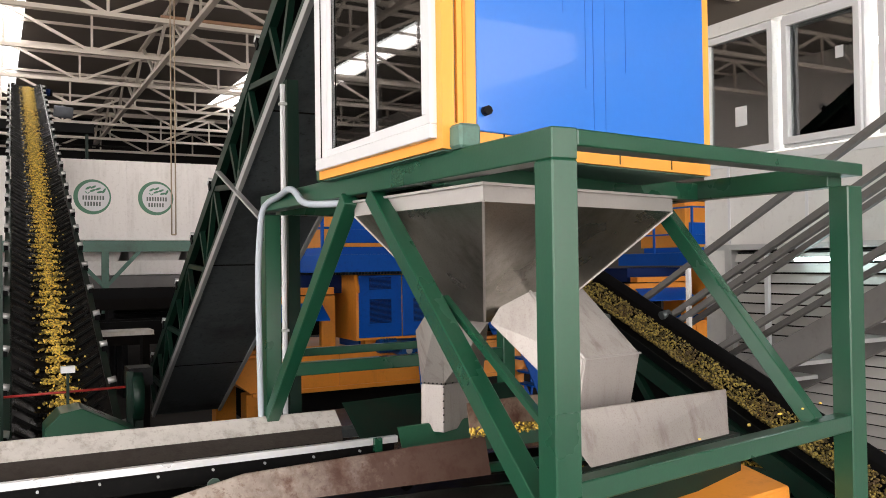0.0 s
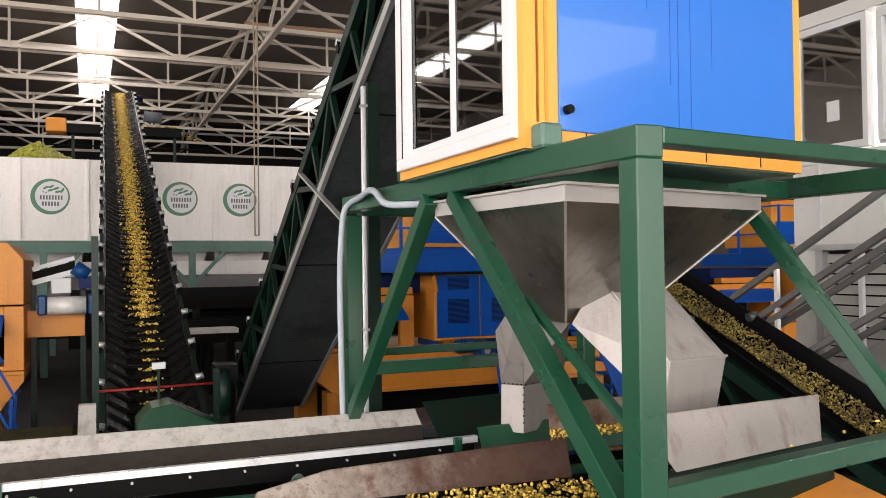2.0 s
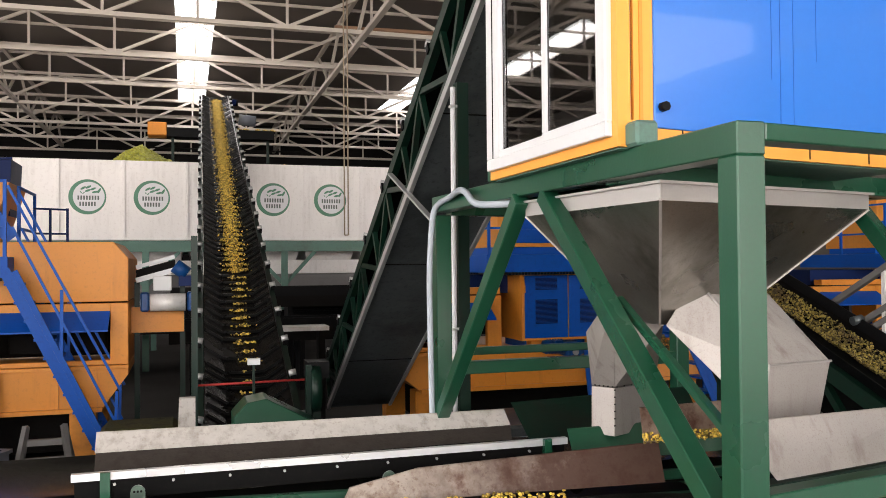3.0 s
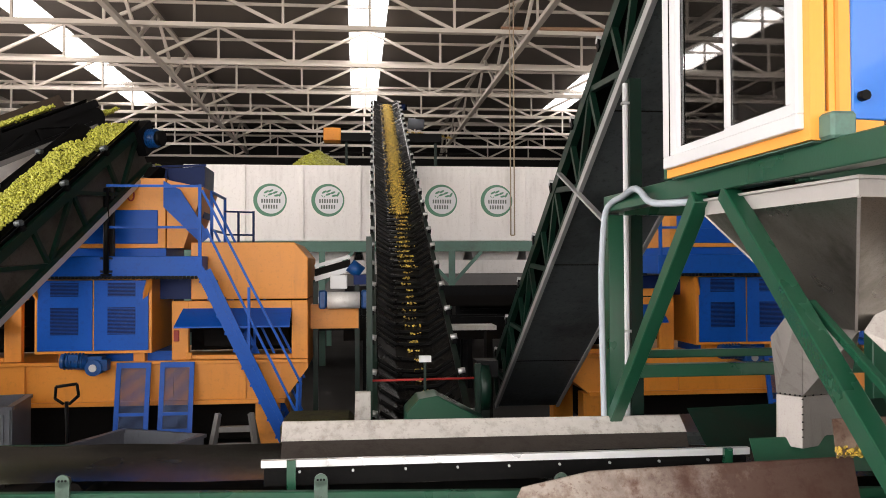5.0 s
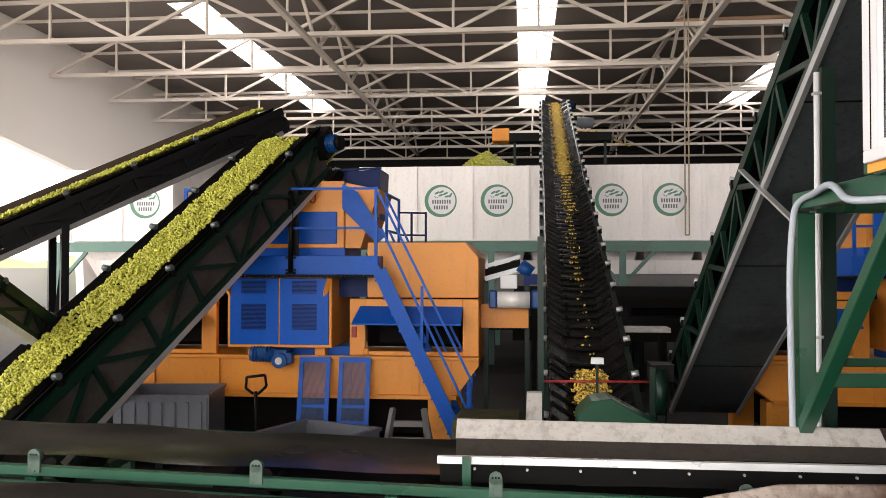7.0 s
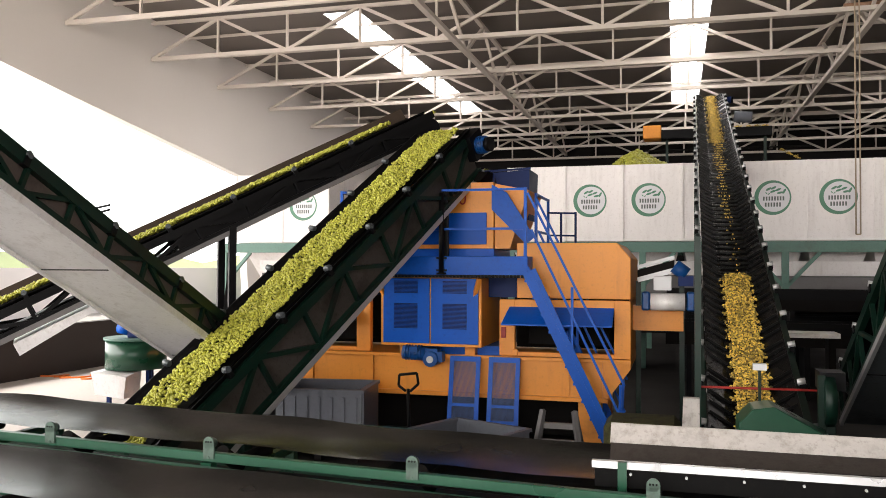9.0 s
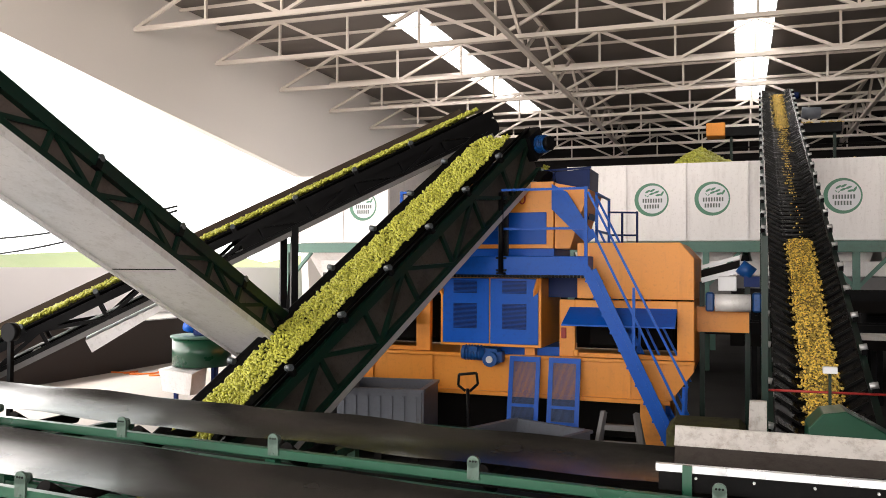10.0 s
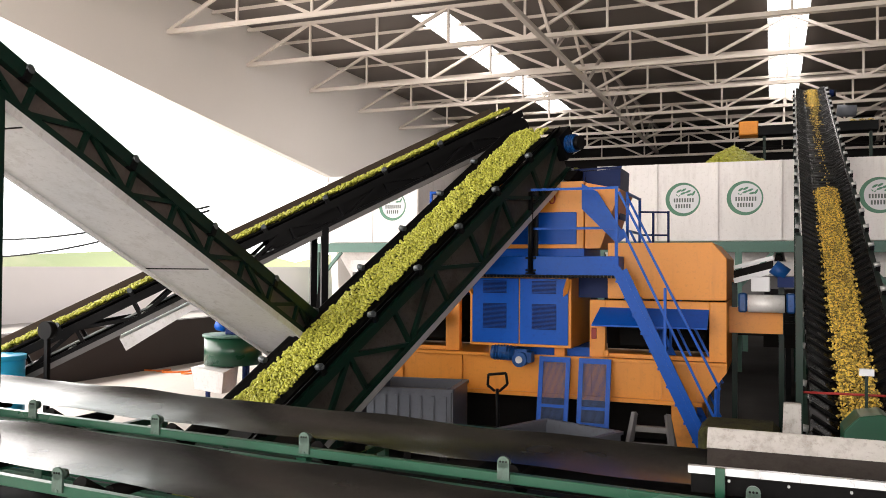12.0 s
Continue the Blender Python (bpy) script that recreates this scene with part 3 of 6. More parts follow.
SIDE_SHEET = material("grimy_side_sheet", (0.055, 0.048, 0.042), 0.5, 0.1, 0.35, 3.0, 0.08, 60, (0.02, 0.016, 0.012), 0.5, spec=0.25)
CENTRAL_P, CENTRAL_Q = (0.63, 8.1, 0.80), (1.05, 30.8, 8.62)
central, central_m, central_L = conveyor("feed_conveyor", "long inclined cleated belt conveyor carrying olives to the hoppers", CENTRAL_P, CENTRAL_Q, 0.98, 0.5, 0.13, belt=RUBBER_FEED, gap=0.95, bay=1.0, legs=(1.0, 6.5, 13.0, 19.0), motor=(1, BLUE_NAVY))
lift, lift_m, lift_L = conveyor("lift_conveyor", "steep conveyor with a dark grey sheeted underside and green lattice", (2.43, 12.3, 1.02), (2.47, 4.5, 5.72), 0.86, 0.5, 0.1, gap=1.0, bay=0.75, under=DARKPLATE, edge=GALV)
leafy, leafy_m, leafy_L = conveyor("green_olive_conveyor", "inclined conveyor heaped with fresh green olives", (-5.30, 6.80, 0.63), (-3.42, 12.0, 4.5), 0.95, 0.5, 0.14, gap=0.9, bay=0.8, legs=(1.2,), motor=(1, MOTOR), skirt=0.1, under=GREYPAINT, roller_mat=DARKPLATE, solid=SIDE_SHEET)
long_c, long_m, long_L = conveyor("overhead_conveyor", "long inclined conveyor of green olives rising from the gate", (-10.13, 7.82, 0.97), (-4.2, 13.1, 4.99), 0.8, 0.24, 0.12, paint=BLACK, gap=1.0, bay=0.8, legs=(5.3,), skirt=0.0, under=PANEL, edge=GREYPAINT, roller_mat=DARKPLATE)


def long_sheets():
    """Skirt board, closed upper side and drip tray of the overhead conveyor."""
    L = long_L
    bm = bm_new()
    slab(bm, [(-0.36, 0, 0.08), (-0.36, L, 0.08), (-0.42, L, 0.30), (-0.42, 0, 0.30)], 0.012, (-1, 0, 0))
    part("skirt_board", bm, material("brown_rubber_board", (0.045, 0.032, 0.024), 0.7, 0, 0.25, 3.0, 0.1, 40, spec=0.15), long_c, "brown rubber skirt board")
    for s in (-1, 1):
        bm = bm_new()
        box(bm, s * 0.355 - 0.006, s * 0.355 + 0.006, 4.5, L - 0.1, -0.24, 0.05)
        part("side_sheet", bm, BLACK, long_c)
    bm = bm_new()
    hexa(bm, [(-0.38, 2.1, -0.56), (0.38, 2.1, -0.56), (0.38, 3.7, -0.41), (-0.38, 3.7, -0.41), (-0.38, 2.1, -0.38), (0.38, 2.1, -0.38), (0.38, 3.7, -0.38), (-0.38, 3.7, -0.38)])
    part("drip_tray", bm, LIGHTPLATE, long_c, "pale sheet drip tray")


long_sheets()
drop_c, drop_m, drop_L = conveyor("return_conveyor", "inclined conveyor with a pale grey sheeted underside", (-5.55, 10.4, 1.11), (-5.55, 3.4, 4.45), 0.8, 0.25, 0.02, paint=GREEN_DARK, roller_mat=DARKPLATE, gap=1.2, bay=0.62, diag=0.04, under=LIGHTPLATE, edge=LIGHTPLATE, legs=(6.75,))


def drop_sheets():
    """Brown guard strips behind the lattice."""
    bm = bm_new()
    box(bm, -0.36, -0.345, 0.1, drop_L - 0.1, -0.20, 0.06)
    box(bm, 0.345, 0.36, 0.1, drop_L - 0.1, -0.17, 0.05)
    part("belt_guard", bm, BROWN_GUARD, drop_c, "brown rubber guard strip")


BROWN_GUARD = material("brown_rubber_guard", (0.10, 0.078, 0.068), 0.45, 0, 0.3, 3.0, 0.08, 40, (0.05, 0.04, 0.035), 0.4)
drop_sheets()
side_c, side_m, side_L = conveyor("side_conveyor", "green inclined conveyor carrying olives mixed with leaves", (4.6, 1.9, 0.613), (4.6, 7.2, 2.85), 0.62, 0.4, 0.12, gap=2.4, bay=0.8, legs=(1.4, 4.2), skirt=0.12, roller_mat=DARKPLATE)


# ---- weighing frame, cabin and hopper ----
FZ = 3.06


def lay(bm, o, u, v, drop=0.0):
    """Turn a plan drawn on two axes into the place where the thing stands, sloping down along the first by drop."""
    for w in bm.verts:
        x, y = w.co.x, w.co.y
        w.co.z -= drop * x
        w.co.x, w.co.y = o[0] + x * u[0] + y * v[0], o[1] + x * u[1] + y * v[1]


def weighing_frame():
    t = thing("weighing_station", "green painted square-tube steel frame around the hopper", "frame", pose(0, 0, 0))
    s = 0.11
    A, B, C, D = (1.77, 2.335), (3.75, 2.65), (3.74, 5.75), (1.766, 5.69)
    for x, y in (A, B, C, D):
        bm = bm_new()
        box(bm, x - s / 2, x + s / 2, y - s / 2, y + s / 2, 0.02, FZ - s)
        post = part("post", bm, GREEN, t, bevel=0.006)
        bm = bm_new()
        box(bm, x - 0.12, x + 0.12, y - 0.12, y + 0.12, 0.02, 0.04)
        part("foot_plate", bm, GREEN, post)

    def bar(name, p, q, w=s, h=None):
        bm = bm_new()
        beam(bm, p, q, w, h)
        return part(name, bm, GREEN, t, bevel=0.005)
    zt = FZ - s / 2
    bar("top_beam", (A[0], A[1] - s / 2, zt), (D[0], D[1] + s / 2, zt + 0.022))
    bar("top_beam", (A[0] + s / 2, A[1] + 0.008, FZ - 0.031), (B[0] + s / 2, B[1], FZ - 0.031), s, 0.06)
    bar("top_beam", (B[0], B[1] + s / 2, zt), (C[0], C[1] + s / 2, zt))
    bar("top_beam", (D[0] + s / 2, D[1], zt), (C[0] - s / 2, C[1], zt))
    bar("cross_beam", (A[0] + 0.05, 3.30, zt - 0.01), (B[0] - 0.05, 3.62, zt - 0.01), 0.1)
    bar("cross_beam", (A[0], 4.25, zt - 0.01), (B[0] - 0.07, 4.5, zt - 0.01), 0.1)
    bar("low_beam", (A[0] + s / 2, A[1] + 0.008, 1.795), (B[0] - s / 2, B[1] - 0.008, 1.80), 0.08)
    bar("low_beam", (D[0] + s / 2, D[1], 1.86), (C[0] - s / 2, C[1], 1.86), 0.09)
    bar("low_beam", (D[0] + s / 2, D[1] + 0.5, 1.92), (C[0] - s / 2, C[1] + 0.5, 1.92), 0.06)
    bar("brace", (1.755, 3.86, FZ - s), (1.768, 2.40, 1.68), 0.085)
    bar("brace", (1.73, 4.12, FZ - s), (1.735, 5.60, 1.56), 0.085)
    bar("brace", (3.27, 3.40, 2.86), (3.42, 2.60, 1.835), 0.075)
    bar("brace", (1.85, 3.30, 2.44), (1.79, 2.42, 2.0), 0.035)
    bm = bm_new()
    box(bm, 1.69, 1.79, 2.86, 2.99, FZ, FZ + 0.10)
    part("stop_block", bm, GREEN_PALE, t, "pale rubbed green stop block", bevel=0.012)
    bm = bm_new()
    box(bm, 1.64, 1.72, 4.34, 4.40, FZ, FZ + 0.10)
    part("stop_block", bm, GREEN, t, bevel=0.008)


weighing_frame()


def pane(name, bm, parent, mat=None):
    ob = part(name, bm, mat or GLASS, parent)
    ob.visible_shadow = False
    return ob


CURTAIN = material("dim_curtain", (0.42, 0.44, 0.47), 0.8, 0, 0.25, 6.0, 0.05, 40)
CABLE_BLUE = material("pale_blue_plastic", (0.10, 0.45, 0.60), 0.4)


def cabin():
    """Orange and blue cabin on the frame, sliding window on its side."""
    o, u, v = (1.655, 2.945), (0.9994, 0.035), (-0.011, 1.0)
    W, deep, z0, z1 = 1.55, 1.40, FZ + 0.005, 5.0
    c = thing("control_cabin", "orange and glossy blue sheet-metal cabin with a white sliding window", "cabin")

    def add(name, mat, boxes, label="", parent=None, bevel=0.0):
        bm = bm_new()
        for b in boxes:
            box(bm, *b)
        lay(bm, o, u, v, 0.032)
        return part(name, bm, mat, parent or c, label, bevel)

    # underside coloured pale green in place of the reflection on it
    add("floor_plate", GREEN_PALE, [(0.02, W - 0.02, 0.02, deep - 0.02, z0 - 0.006, z0 - 0.001)])
    base = add("base_band", ORANGE_CAB, [(0, W, 0, deep, z0, z0 + 0.11)])
    for x in (0.3, 0.62, 0.95, 1.28):
        add("joint", BLACK, [(x, x + 0.006, -0.002, 0.0, z0 + 0.01, z0 + 0.10)], parent=base)
    for x in (0, W - 0.06):
        for y in (0, deep - 0.04):
            add("corner_post", ORANGE_CAB, [(x, x + 0.06, y, y + (0.08 if y == 0 else 0.04), z0 + 0.11, z1)])
    add("corner_bead", ORANGE, [(0.10, 0.115, -0.006, 0.0, z0 + 0.11, z1)])
    front = add("front_panel", BLUE_CAB, [(0.165, W - 0.05, -0.012, 0.02, z0 + 0.085, z1)], "glossy blue sheet panel", bevel=0.004)
    add("filler", ORANGE_CAB, [(0.075, 0.165, 0.0, 0.02, z0 + 0.11, z1)])
    bm = bm_new()
    tube(bm, (0.20, -0.045, z0 + 0.17), (0.20, -0.012, z0 + 0.17), 0.020, 8)
    lay(bm, o, u, v, 0.032)
    part("knob", bm, BLACK, front)
    for x, za, zb, w in ((0.745, 3.40, 4.9, 0.0025), (0.79, 3.2, 4.95, 0.004), (0.86, 3.2, 4.8, 0.0025), (0.985, 3.5, 4.7, 0.0025), (0.62, 3.72, 3.78, 0.003)):
        add("drip_mark", BLUE, [(x, x + 0.5 * w, -0.0135, -0.0122, za, zb)], parent=front)
    add("back_panel", WALL, [(0.10, W - 0.10, deep - 0.03, deep, z0 + 0.12, z1)])
    add("side_panel", WALL, [(W - 0.03, W, 0.1, deep - 0.1, z0 + 0.12, z1)])
    add("roof", ORANGE_CAB, [(-0.03, W + 0.03, -0.03, deep + 0.03, z1, z1 + 0.08)])
    # sliding window in the west side: outer frame, two sashes, glass
    a, b, zb, zt = 0.045, deep - 0.02, z0 + 0.045, z1 - 0.2
    fr = add("window_frame", WHITE, [(-0.03, 0.05, a, b, zb, zb + 0.06), (-0.03, 0.05, a, b, zt - 0.06, zt), (-0.03, 0.05, a, a + 0.045, zb + 0.06, zt - 0.06), (-0.03, 0.05, b - 0.10, b, zb + 0.06, zt - 0.06)], "white sliding window frame", bevel=0.004)
    add("seal", BLACK, [(-0.036, -0.031, b - 0.104, b - 0.10, zb + 0.06, zt - 0.06)], parent=fr)
    za, zz = zb + 0.06, zt - 0.06
    for ya, yb, off in ((a + 0.045, 0.665, -0.012), (0.655, b - 0.10, 0.012)):
        add("sash", WHITE, [(off - 0.012, off + 0.012, ya, yb, za, za + 0.045), (off - 0.012, off + 0.012, ya, yb, zz - 0.05, zz), (off - 0.012, off + 0.012, ya, ya + 0.045, za + 0.045, zz - 0.05), (off - 0.012, off + 0.012, yb - 0.055, yb, za + 0.045, zz - 0.05)], parent=fr, bevel=0.003)
        add("gasket", BLACK, [(off - 0.004, off + 0.004, ya + 0.045, yb - 0.055, za + 0.045, za + 0.051), (off - 0.004, off + 0.004, yb - 0.061, yb - 0.055, za + 0.051, zz - 0.05)], parent=fr)
        bm = bm_new()
        box(bm, off - 0.003, off + 0.003, ya + 0.045, yb - 0.055, za + 0.045, zz - 0.05)
        lay(bm, o, u, v, 0.032)
        pane("glass_pane", bm, fr)
    bm = bm_new()
    tube(bm, (-0.03, 1.24, 4.05), (-0.03, 1.24, 4.2), 0.014, 8)
    lay(bm, o, u, v, 0.032)
    part("window_handle", bm, WHITE, fr)
    # pale curtain and blue cable that show behind the glass
    bm = bm_new()
    rnd = random.Random(17)
    rows = []
    for i in range(25):
        y = 0.66 + 0.62 * i / 24
        rows.append([bm.verts.new((0.16 + 0.02 * math.sin(i * 1.9) + rnd.uniform(-0.005, 0.005), y, z)) for z in (3.15, 4.75)])
    for p, q in zip(rows, rows[1:]):
        f = bm.faces.new([p[0], q[0], q[1], p[1]])
        f.smooth = True
    lay(bm, o, u, v, 0.032)
    part("curtain", bm, CURTAIN, c, "dim grey curtain behind the glass")
    bm = bm_new()
    tube(bm, (0.2, 0.36, 3.2), (0.2, 0.30, 4.9), 0.011, 8)
    lay(bm, o, u, v, 0.032)
    part("cable", bm, CABLE_BLUE, c, "pale blue cable behind the glass")


cabin()


def steel_hopper():
    h = thing("weighing_hopper", "stainless steel weighing hopper with two discharge chutes under the cabin", "hopper")
    o, u, v = Vector((1.858, 2.967, 0)), Vector((0.973, 0.229, 0)), Vector((-0.09, 0.996, 0))
    W, deep, zr = 1.405, 1.16, 2.93

    def at(a, b, z):
        return o + u * a + v * b + Vector((0, 0, z))
    bm = bm_new()
    for q in ((0, W, 0, 0.012), (0, W, deep - 0.012, deep), (0, 0.012, 0.012, deep - 0.012), (W - 0.012, W, 0.012, deep - 0.012)):
        box(bm, q[0], q[1], q[2], q[3], zr - 0.075, zr)
    lay(bm, o, u, v)
    rim = part("rim", bm, RIM, h, "bright folded rim")
    bm = bm_new()
    for q in ((-0.02, W + 0.02, -0.02, 0.0), (-0.02, 0.0, 0.0, deep)):
        box(bm, q[0], q[1], q[2], q[3], zr - 0.006, zr + 0.006)
    lay(bm, o, u, v)
    part("rim_flange", bm, RIM, rim)
    z = zr - 0.075
    top = [at(0, 0, z), at(W, 0, z), at(W, deep, z), at(0, deep, z)]
    low = [Vector((2.289, 3.68, 2.29)), Vector((2.74, 3.80, 2.28)), Vector((2.70, 4.05, 2.28)), Vector((2.27, 3.93, 2.29))]
    middle = sum(top + low, Vector()) / 8
    for k in range(4):
        quad = [top[k], top[(k + 1) % 4], low[(k + 1) % 4], low[k]]
        n = (quad[1] - quad[0]).cross(quad[2] - quad[0])
        centre = sum(quad, Vector()) / 4
        bm = bm_new()
        slab(bm, quad, 0.006, n if n.dot(middle - centre) > 0 else -n)
        part("side_plate", bm, STEEL, h)
        bm = bm_new()
        beam(bm, top[k], low[k], 0.012, 0.012)
        part("corner_weld", bm, PLATE, h)
    # chute to the camera-side belt: sloping duct and upright mouth
    bm = bm_new()
    hexa(bm, [(2.271, 3.60, 2.291), (2.585, 3.30, 1.862), (3.094, 3.50, 1.80), (2.80, 3.95, 2.20),
              (2.453, 3.62, 2.529), (2.636, 3.30, 2.109), (3.168, 3.50, 2.09), (3.053, 3.87, 2.46)])
    ch = part("discharge_chute", bm, PLATE, h, "dull steel sheet chute, stained", bevel=0.004)
    for p, q in (((2.63, 3.295, 2.112), (3.172, 3.497, 2.093)), ((2.45, 3.615, 2.532), (2.634, 3.295, 2.112)), ((2.632, 3.296, 2.11), (2.583, 3.296, 1.862))):
        bm = bm_new()
        beam(bm, p, q, 0.010, 0.010)
        part("chute_flange", bm, RIM, ch)
    # chute to the far belt: hipped duct, bent down into a bolted outlet
    bm = bm_new()
    hexa(bm, [(2.531, 4.90, 1.811), (2.619, 4.75, 1.814), (3.04, 4.95, 1.80), (2.95, 5.12, 1.80),
              (2.394, 4.70, 2.176), (2.22, 4.02, 2.46), (2.42, 3.86, 2.27), (2.90, 4.72, 2.15)])
    ch = part("discharge_chute", bm, PLATE, h, "dull steel sheet chute, stained", bevel=0.004)
    bm = bm_new()
    hexa(bm, [(2.527, 4.90, 1.50), (2.615, 4.75, 1.50), (3.036, 4.95, 1.50), (2.946, 5.12, 1.50),
              (2.531, 4.90, 1.808), (2.619, 4.75, 1.808), (3.04, 4.95, 1.797), (2.95, 5.12, 1.797)])
    outlet = part("chute_outlet", bm, PLATE, ch, bevel=0.004)
    bm = bm_new()
    tube(bm, (0, 0, 0), (-0.005, -0.006, 0), 0.0055, 6)
    bolt = mesh_of("bolt", bm, BLACK)
    for k in range(6):
        shared("bolt", bolt, outlet, Matrix.Translation((2.616 + 0.0005 * k, 4.748, 1.57 + 0.045 * k)))
        shared("bolt", bolt, outlet, Matrix.Translation((2.545 + 0.016 * k, 4.873 - 0.028 * k, 1.815)))
        shared("bolt", bolt, outlet, Matrix.Translation((2.64 + 0.07 * k, 4.758 + 0.033 * k, 1.812)))
    bm = bm_new()
    beam(bm, (2.22, 4.015, 2.462), (2.42, 3.855, 2.272), 0.012, 0.012)
    part("chute_flange", bm, RIM, ch)


steel_hopper()


def conduit():
    """Grey hose down the rear post."""
    cu = bpy.data.curves.new("conduit", "CURVE")
    cu.dimensions, cu.bevel_depth, cu.bevel_resolution = "3D", 0.021, 3
    sp = cu.splines.new("NURBS")
    pts = [(1.67, 5.63, 1.432), (1.659, 5.63, 2.069), (1.654, 5.63, 2.558), (1.67, 5.63, 2.812), (1.68, 5.608, 2.982), (1.707, 5.523, 3.035), (1.683, 5.233, 3.04), (1.658, 4.949, 3.074), (1.657, 4.81, 3.04), (1.654, 4.672, 2.955), (1.706, 4.467, 2.941), (1.8, 4.28, 2.94)]
    sp.points.add(len(pts) - 1)
    for q, p in zip(sp.points, pts):
        q.co = (*p, 1)
    sp.use_endpoint_u, sp.order_u = True, 3
    cu.materials.append(CONDUIT)
    tagged(new("conduit", cu), "grey corrugated plastic cable hose on the green frame", "conduit")


conduit()


def service_post():
    t = thing("support_post", "green steel column with a white pipe strapped on", "post", pose(2.02, 6.1, 0))
    bm = bm_new()
    box(bm, -0.01, 0.08, -0.05, 0.05, 0.02, 4.0)
    part("column", bm, GREEN_DARK, t)
    bm = bm_new()
    tube(bm, (-0.045, -0.05, 0.4), (-0.045, -0.05, 3.96), 0.02, 10)
    p = part("pipe", bm, WHITE, t, "thin white pipe")
    for z in (1.2, 2.1, 3.0, 3.8):
        bm = bm_new()
        box(bm, -0.072, -0.018, -0.078, -0.025, z, z + 0.02)
        part("clip", bm, GALV, p)
    bm = bm_new()
    beam(bm, (0.02, -0.03, 2.70), (-0.07, 1.9, 3.50), 0.05, 0.02)
    part("stay", bm, GALV, t, "flat grey stay bar")


service_post()


# ---- transfer belts in the foreground ----
def belt_height(x):
    return 1.422 - 0.025 * (x + 0.56)


def near_height(x):
    return 1.378 - 0.033 * (x + 1.86)


EAR = material("worn_grey_green_plate", (0.085, 0.13, 0.105), 0.4, 0.2, 0.2, 6.0, 0.04, 40, (0.05, 0.06, 0.05), 0.4)


def transfer_belt(name, label, ya, yb, x0, x1, rail_y, belt, belt_z, ears):
    z0, z1 = belt_z(x0), belt_z(x1)
    c = thing(name, label, "conveyor")
    n = 150
    bm = bm_new()
    prof = [(ya - 0.02, -0.05), (ya + 0.05, -0.058), (ya + 0.16, -0.06), (yb - 0.16, -0.05), (yb - 0.06, -0.02), (yb, 0.0)]
    rows = []
    for k in range(n + 1):
        x = x0 + (x1 - x0) * k / n
        sag = 0.004 - 0.015 * math.sin(math.pi * (x - ears[1]) / 1.2) ** 2 + 0.006 * math.sin(k * 0.37)
        rows.append([bm.verts.new((x, y, belt_z(x) + z + (sag if j in (0, 5) else 0))) for j, (y, z) in enumerate(prof)])
    for a, b in zip(rows, rows[1:]):
        for j in range(5):
            f = bm.faces.new([a[j], b[j], b[j + 1], a[j + 1]])
            f.smooth = True
    part("belt", bm, belt, c, "wide black rubber belt")
    for yy in (rail_y, yb + 0.12):
        bm = bm_new()
        beam(bm, (x0, yy, z0 - 0.065), (x1, yy, z1 - 0.065), 0.05, 0.058)
        part("side_rail", bm, GREEN, c, bevel=0.004)
        bm = bm_new()
        beam(bm, (x0, yy, z0 - 0.42), (x1, yy, z1 - 0.42), 0.06, 0.06)
        part("lower_rail", bm, GREEN, c)
    bm = bm_new()
    box(bm, -0.036, 0.036, -0.008, 0.008, -0.06, 0.04)
    tube(bm, (0, -0.008, 0.04), (0, 0.008, 0.04), 0.036, 14)
    tube(bm, (0, 0.008, 0.035), (0, 0.05, 0.03), 0.030, 12)
    ear = mesh_of("bracket", bm, EAR)
    bm = bm_new()
    tube(bm, (0, -0.011, 0), (0, 0.0, 0), 0.0065, 6)
    pin = mesh_of("pin", bm, BLACK)
    bm = bm_new()
    tube(bm, (0, -0.014, -0.05), (0, 0.0, -0.05), 0.009, 6)
    bolt = mesh_of("bolt", bm, EAR)
    bm = bm_new()
    tube(bm, (0, 0.02, 0.05), (0, 0.24, -0.09), 0.045, 12)
    wing = mesh_of("roller", bm, DARK)
    bm = bm_new()
    tube(bm, (0, 0.25, -0.16), (0, yb - ya - 0.1, -0.16), 0.045, 12)
    flat = mesh_of("roller", bm, DARK)
    row = list(ears) + [ears[-1] - 1.12 * k for k in range(1, 9)] + [ears[0] + 1.33 * k for k in range(1, 4)]
    for x in row:
        z = belt_z(x) - 0.012
        e = shared("bracket", ear, c, Matrix.Translation((x, rail_y - 0.03, z)))
        for dx in (-0.017, 0.0, 0.017):
            shared("pin", pin, e, Matrix.Translation((dx, 0, 0.045)))
        shared("bolt", bolt, e)
        shared("roller", wing, c, Matrix.Translation((x, rail_y + 0.1, z - 0.1)))
        shared("roller", flat, c, Matrix.Translation((x, rail_y + 0.1, z)))
    x = x0 + 0.6
    while x < x1:
        for yy in (rail_y, yb + 0.12):
            bm = bm_new()
            beam(bm, (x, yy, 0.02), (x, yy, belt_z(x) - 0.1), 0.07)
            part("leg", bm, GREEN, c)
        bm = bm_new()
        beam(bm, (x, rail_y, belt_z(x) - 0.25), (x, yb + 0.12, belt_z(x) - 0.25), 0.06)
        part("crossbar", bm, GREEN, c)
        x += 2.1
    bm = bm_new()
    beam(bm, (x0, (ya + yb) / 2, z0 - 0.40), (x1, (ya + yb) / 2, z1 - 0.40), yb - ya - 0.1, 0.014)
    part("return_belt", bm, RUBBER, c)
    bm = bm_new()
    beam(bm, (-1.9, (ya + yb) / 2, belt_z(-1.9) - 0.16), (x1, (ya + yb) / 2, belt_z(x1) - 0.16), yb - ya + 0.22, 0.012)
    part("drip_tray", bm, DARK, c, "near-black tray under the belt")
    return c


